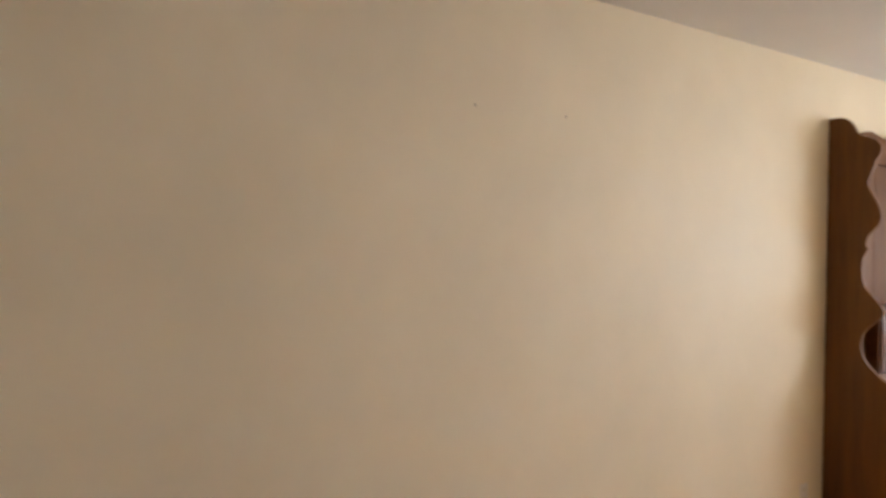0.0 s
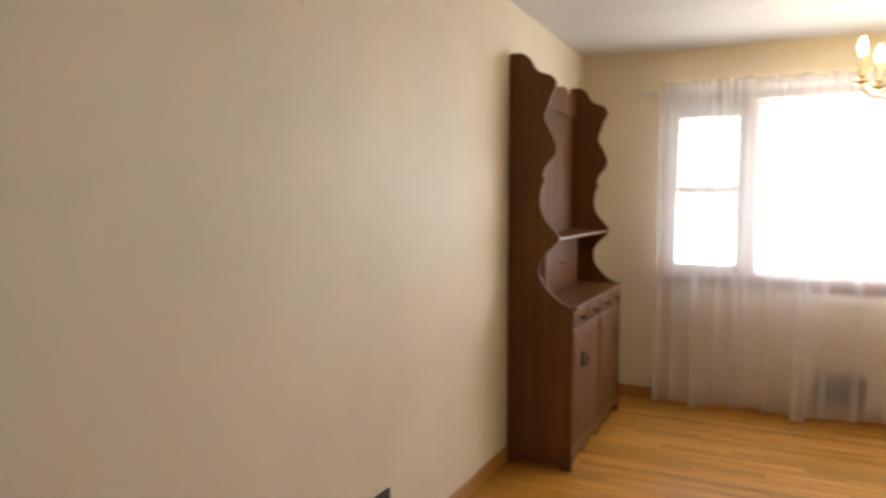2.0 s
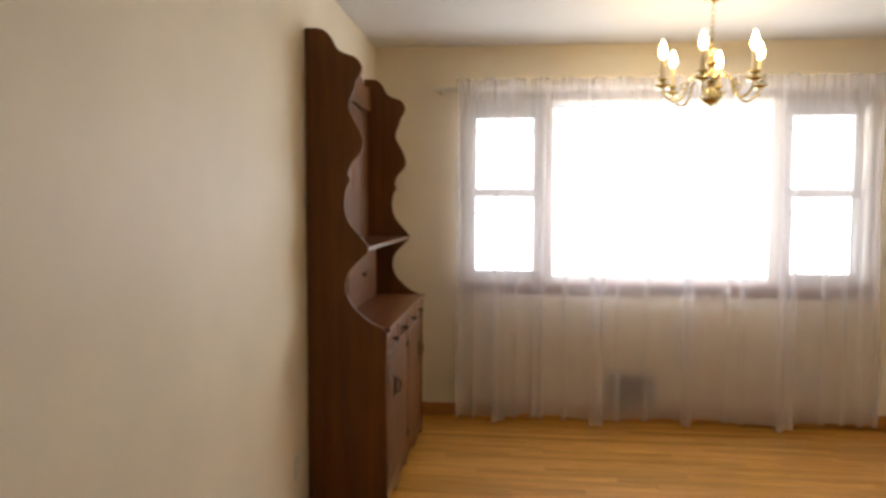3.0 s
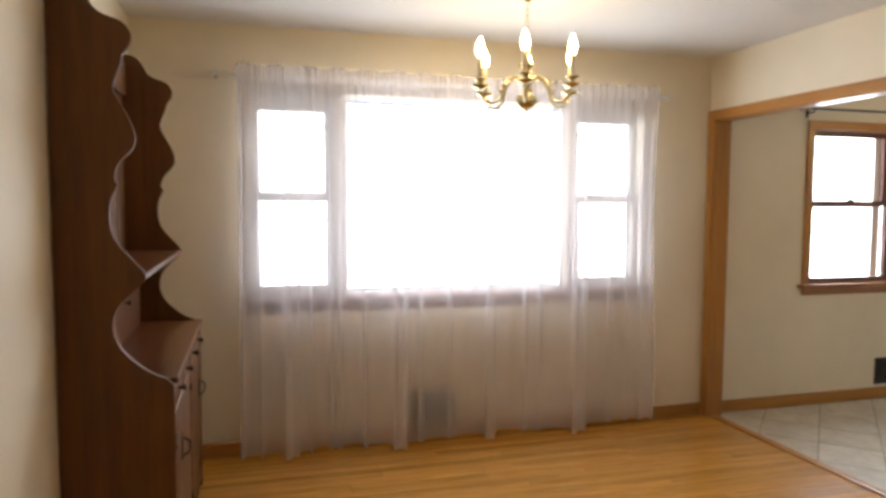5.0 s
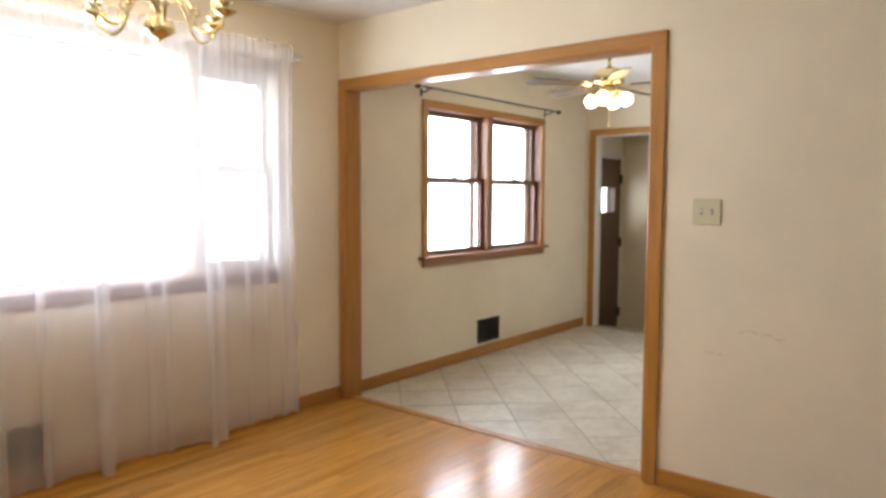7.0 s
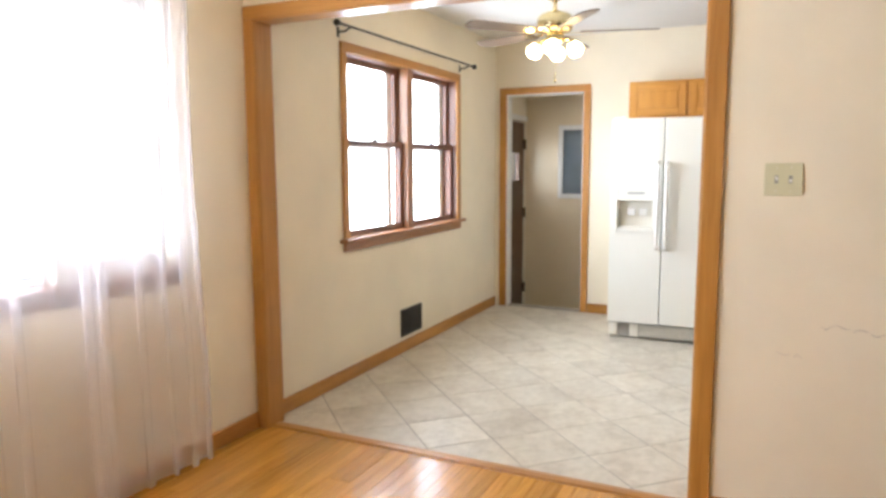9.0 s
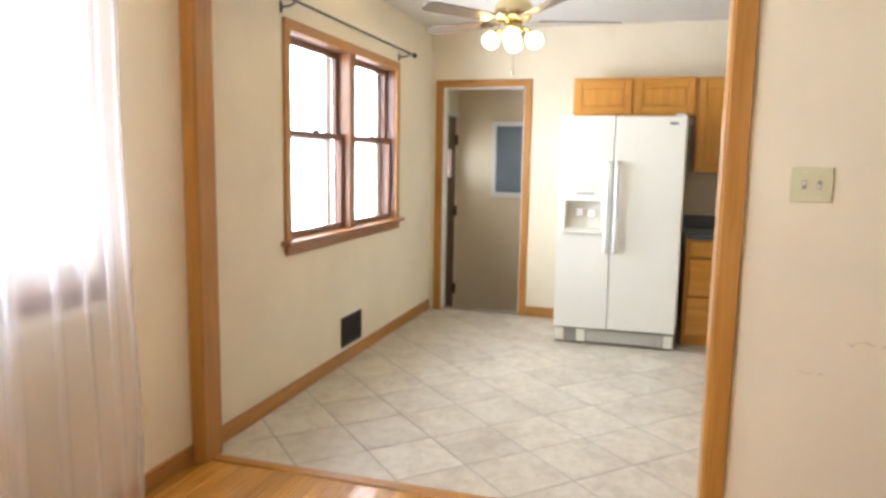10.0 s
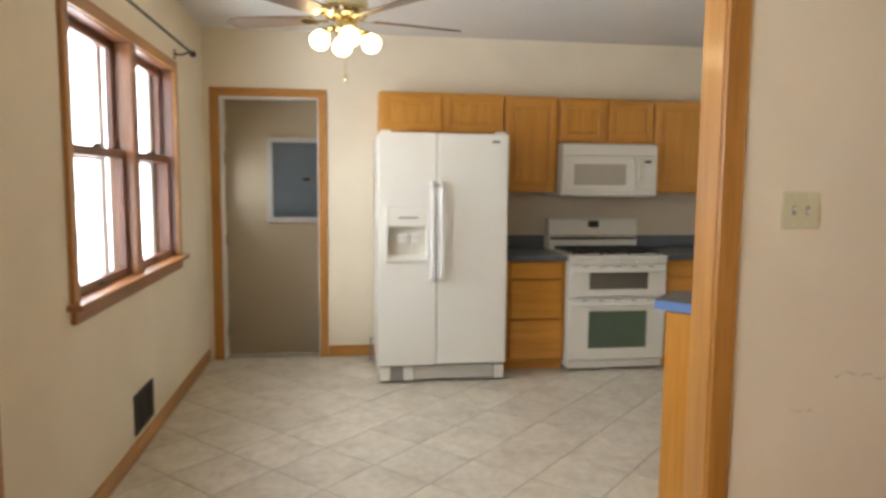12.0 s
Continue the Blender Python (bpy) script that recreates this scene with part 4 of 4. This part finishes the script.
def microwave():
    y0, y1, xf, z0, z1 = -3.455, -2.695, 6.865, 1.300, 1.708
    m = thing("microwave", (7.07, -3.07, z0), "white over-the-range microwave with a louvred window", "microwave")
    part("body", one_box(xf + 0.04, XF, y0, y1, z0 + 0.01, z1, 0.004), ENAMEL, m)
    front = [(xf + 0.035, 0), (xf + 0.006, 0.015), (xf, 0.06), (xf - 0.002, 0.2), (xf, 0.36), (xf + 0.012, 0.395), (xf + 0.04, 0.405)]
    out = [(x, y0, z0 + z) for x, z in front] + [(xf + 0.04, y0, z0 + 0.405), ]
    part("front", prism(bmesh.new(), out[:-1], (0, y1 - y0, 0)), ENAMEL, m, "bowed white front")
    part("top_grille", one_box(xf - 0.004, xf + 0.006, y0 + 0.02, y1 - 0.02, z1 - 0.095, z1 - 0.092), SMOKE, m)
    d = part("door", one_box(xf - 0.012, xf, y0 + 0.17, y1 - 0.015, z0 + 0.05, z0 + 0.30, 0.006, 2), ENAMEL, m)
    part("window", one_box(xf - 0.014, xf - 0.010, y0 + 0.255, y1 - 0.09, z0 + 0.09, z0 + 0.25, 0.001), paint("perforated_window_tan", (0.42, 0.39, 0.32), 0.3, 0.05, 90), d, "tan perforated window screen")
    part("handle", tube(bmesh.new(), spline([(xf - 0.01, y0 + 0.195, z0 + 0.295), (xf - 0.04, y0 + 0.195, z0 + 0.27), (xf - 0.04, y0 + 0.195, z0 + 0.09), (xf - 0.01, y0 + 0.195, z0 + 0.06)], 5), 0.010), ENAMEL, d, smooth=True)
    part("control_panel", one_box(xf - 0.008, xf, y0 + 0.012, y0 + 0.155, z0 + 0.05, z0 + 0.30, 0.003), BISQUE, m)
    part("display", one_box(xf - 0.010, xf - 0.007, y0 + 0.05, y0 + 0.105, z0 + 0.262, z0 + 0.282, 0.001), BLACK, m, "small dark display")
    for i in range(4):
        for j in range(3):
            part("button", one_box(xf - 0.0095, xf - 0.007, y0 + 0.03 + j * 0.037, y0 + 0.06 + j * 0.037, z0 + 0.075 + i * 0.042, z0 + 0.10 + i * 0.042, 0.001), ENAMEL, m)


microwave()


# ---- peninsula beside the opening ----
def peninsula():
    c = thing("peninsula_cabinet", (4.25, -3.2, 0), "honey oak peninsula cabinet with a clipped corner", "cabinet", "base kitchen cabinets")
    foot = [(4.405, -2.345), (4.02, -2.69), (4.02, -3.75), (4.60, -3.75), (4.60, -2.53)]
    part("body", prism(bmesh.new(), [(x, y, 0.08) for x, y in foot], (0, 0, 0.81)), CAB_Z, c)
    part("toe_kick", prism(bmesh.new(), [(4.40, -2.40, 0), (4.07, -2.71, 0), (4.07, -3.75, 0), (4.55, -3.75, 0), (4.55, -2.55, 0)], (0, 0, 0.08)), CAB_Y, c)
    w = thing("bar_counter", (4.3, -3.2, 0.89), "blue-edged slate laminate peninsula top", "worktop")
    top = [(4.46, -2.318), (3.96, -2.765), (3.96, -3.78), (4.66, -3.78), (4.66, -2.50)]
    part("slab", prism(bmesh.new(), [(x, y, 0.893) for x, y in top], (0, 0, 0.037)), BLUE_EDGE, w, "bright blue laminate edge")
    part("surface", prism(bmesh.new(), [(x, y, 0.930) for x, y in top], (0, 0, 0.003)), COUNTER, w, "slate laminate surface")


peninsula()


# ---- side landing: entry door and electrical panel ----
def landing():
    d = thing("entry_door", (8.2, 0, -0.2), "dark brown entry door with a small bright window", "door")
    bm = bmesh.new()
    x0, x1, z0, z1 = 7.48, 8.19, -0.19, 1.83
    a, b, c, e = 7.71, 8.03, 1.22, 1.50
    box(bm, x0, a, 0.02, 0.06, z0, z1)
    box(bm, b, x1, 0.02, 0.06, z0, z1)
    box(bm, a, b, 0.02, 0.06, z0, c)
    box(bm, a, b, 0.02, 0.06, e, z1)
    bmesh.ops.remove_doubles(bm, verts=bm.verts, dist=1e-5)
    part("leaf", bm, BROWN_DOOR, d)
    g = part("pane", one_box(a, b, 0.035, 0.04, c, e), GLASS, d)
    g.visible_shadow = False
    for p in ((a - 0.02, a, c - 0.02, e + 0.02), (b, b + 0.02, c - 0.02, e + 0.02), (a, b, c - 0.02, c), (a, b, e, e + 0.02)):
        part("window_bead", one_box(p[0], p[1], 0.012, 0.022, p[2], p[3], 0.003), BROWN_DOOR, d)
    for z in (0.03, 0.86, 1.60):
        bm = lathe(bmesh.new(), [(0.010, z - 0.055), (0.010, z + 0.055)], 8.196, 0.004, 10)
        box(bm, 8.15, 8.196, 0.010, 0.018, z - 0.05, z + 0.05)
        part("hinge", bm, IRON, d, "dark steel hinge")
    f = thing("door_frame", (7.85, 0, -0.2), "white painted frame of the entry door", "door frame", kind="structure")
    part("head", one_box(7.42, 8.222, -0.012, 0, 1.845, 1.90, 0.003), WHITE, f)
    part("stile", one_box(7.42, 7.465, -0.012, 0, -0.2, 1.845, 0.003), WHITE, f)
    e = thing("electrical_panel", (8.225, -0.6, 1.2), "grey steel breaker panel in a white wood frame", "electrical panel")
    y0, y1, z0, z1 = -0.84, -0.415, 1.07, 1.745
    part("cover", one_box(8.212, 8.225, y0, y1, z0, z1, 0.003), GREYPAN, e)
    part("panel_door", one_box(8.204, 8.212, y0 + 0.03, y1 - 0.02, z0 + 0.03, z1 - 0.03, 0.003), GREYPAN, e, "hinged grey steel door")
    part("latch", one_box(8.194, 8.204, -0.745, -0.685, 1.40, 1.425, 0.003), BLACK, e, "black latch")
    for p in ((y0 - 0.05, y0, z0 - 0.05, z1 + 0.05), (y1, y1 + 0.05, z0 - 0.05, z1 + 0.05), (y0, y1, z0 - 0.05, z0), (y0, y1, z1, z1 + 0.05)):
        part("frame", one_box(8.202, 8.225, p[0], p[1], p[2], p[3], 0.003), WHITE, e)


landing()


# ---- floors, piece by piece ----
def strip_floor():
    slab = structure("floor", one_box(0, 3.80, YB, 0, -0.1, -0.004), JOINT, "varnished oak strip floor with dark joints", "floor")
    rnd = random.Random(11)
    unit, wide = 0.19, 0.0571
    shapes = {}

    def strip_mesh(n):
        if n not in shapes:
            bm = bmesh.new()
            L, c = unit * n - 0.0008, 0.0007
            lo = [bm.verts.new(p) for p in ((0.0004, 0.0003, -0.004), (L, 0.0003, -0.004), (L, wide - 0.0003, -0.004), (0.0004, wide - 0.0003, -0.004))]
            mid = [bm.verts.new((v.co.x, v.co.y, -c)) for v in lo]
            hi = [bm.verts.new((v.co.x + (c if v.co.x < 0.1 else -c), v.co.y + (c if v.co.y < 0.02 else -c), 0)) for v in lo]
            for a, b in ((lo, mid), (mid, hi)):
                for i in range(4):
                    bm.faces.new((a[i], a[(i + 1) % 4], b[(i + 1) % 4], b[i]))
            bm.faces.new(hi)
            bmesh.ops.recalc_face_normals(bm, faces=bm.faces)
            me = bpy.data.meshes.new("strip")
            bm.to_mesh(me)
            bm.free()
            me.materials.append(FLOOR)
            shapes[n] = me
        return shapes[n]

    verts, faces = [], []
    rows = int(-YB / wide)
    for r in range(rows):
        y = -(r + 1) * wide
        left, x = 20, 0
        first = True
        while left:
            n = rnd.randint(2, 7) if first else rnd.randint(4, 9)
            first = False
            if left - n < 2:
                n = left
            if y > -4.3:
                ob = new("strip", strip_mesh(n))
                ob.location = (x * unit, y, 0)
                ob.parent = slab
            else:
                k = len(verts)
                X0, X1 = x * unit + 0.0006, (x + n) * unit - 0.0006
                verts += [(X0, y + 0.0005, 0), (X1, y + 0.0005, 0), (X1, y + wide - 0.0005, 0), (X0, y + wide - 0.0005, 0)]
                verts += [(a, b, -0.004) for a, b, _ in verts[-4:]]
                faces += [(k, k + 1, k + 2, k + 3), (k, k + 4, k + 5, k + 1), (k + 1, k + 5, k + 6, k + 2), (k + 2, k + 6, k + 7, k + 3), (k + 3, k + 7, k + 4, k)]
            x += n
            left -= n
    me = bpy.data.meshes.new("far_strips")
    me.from_pydata(verts, [], faces)
    me.materials.append(FLOOR)
    ob = new("far_strips", me)
    ob.parent = slab
    tagged(ob, kind="stuff")


def clip(poly, axis, value, keep_above):
    out = []
    for i, p in enumerate(poly):
        q = poly[(i + 1) % len(poly)]
        inp = (p[axis] >= value) == keep_above
        inq = (q[axis] >= value) == keep_above
        if inp:
            out.append(p)
        if inp != inq:
            t = (value - p[axis]) / (q[axis] - p[axis])
            out.append((p[0] + (q[0] - p[0]) * t, p[1] + (q[1] - p[1]) * t))
    return out


def tile_floor():
    x0, x1, y0, y1 = 3.863, XF + 0.005, YK, -0.001
    slab = structure("floor_kitchen", one_box(3.80, XF + 0.115, YK, 0, -0.1, -0.0022), GROUT, "diagonal mottled stone tile floor", "floor")
    pitch, half = 0.35, 0.1712
    s = math.sqrt(0.5)
    whole = None

    def tile_mesh(poly, name):
        bm = bmesh.new()
        cx, cy = sum(p[0] for p in poly) / len(poly), sum(p[1] for p in poly) / len(poly)
        hi = [bm.verts.new((cx + (x - cx) * 0.992, cy + (y - cy) * 0.992, 0)) for x, y in poly]
        mid = [bm.verts.new((x, y, -0.0012)) for x, y in poly]
        lo = [bm.verts.new((x, y, -0.004)) for x, y in poly]
        bm.faces.new(hi)
        for a, b in ((hi, mid), (mid, lo)):
            for i in range(len(a)):
                bm.faces.new((a[i], b[i], b[(i + 1) % len(a)], a[(i + 1) % len(a)]))
        bmesh.ops.recalc_face_normals(bm, faces=bm.faces)
        me = bpy.data.meshes.new(name)
        bm.to_mesh(me)
        bm.free()
        me.materials.append(TILE)
        return me

    for i in range(-16, 17):
        for j in range(-16, 17):
            cx = 4.63 + (i + 0.5 + j + 0.5) * pitch * s
            cy = -1.69 + (j - i) * pitch * s
            poly = [(cx - half * 2 * s, cy), (cx, cy - half * 2 * s), (cx + half * 2 * s, cy), (cx, cy + half * 2 * s)]
            if poly[2][0] < x0 or poly[0][0] > x1 or poly[3][1] < y0 or poly[1][1] > y1:
                continue
            if poly[0][0] >= x0 and poly[2][0] <= x1 and poly[1][1] >= y0 and poly[3][1] <= y1:
                if whole is None:
                    whole = tile_mesh([(a - cx, b - cy) for a, b in poly], "tile")
                ob = new("tile", whole)
                ob.location = (cx, cy, 0)
            else:
                for axis, v, up in ((0, x0, True), (0, x1, False), (1, y0, True), (1, y1, False)):
                    poly = clip(poly, axis, v, up) if poly else poly
                if len(poly) < 3:
                    continue
                ob = new("tile", tile_mesh(poly, "cut_tile"))
            ob.parent = slab


strip_floor()
tile_floor()
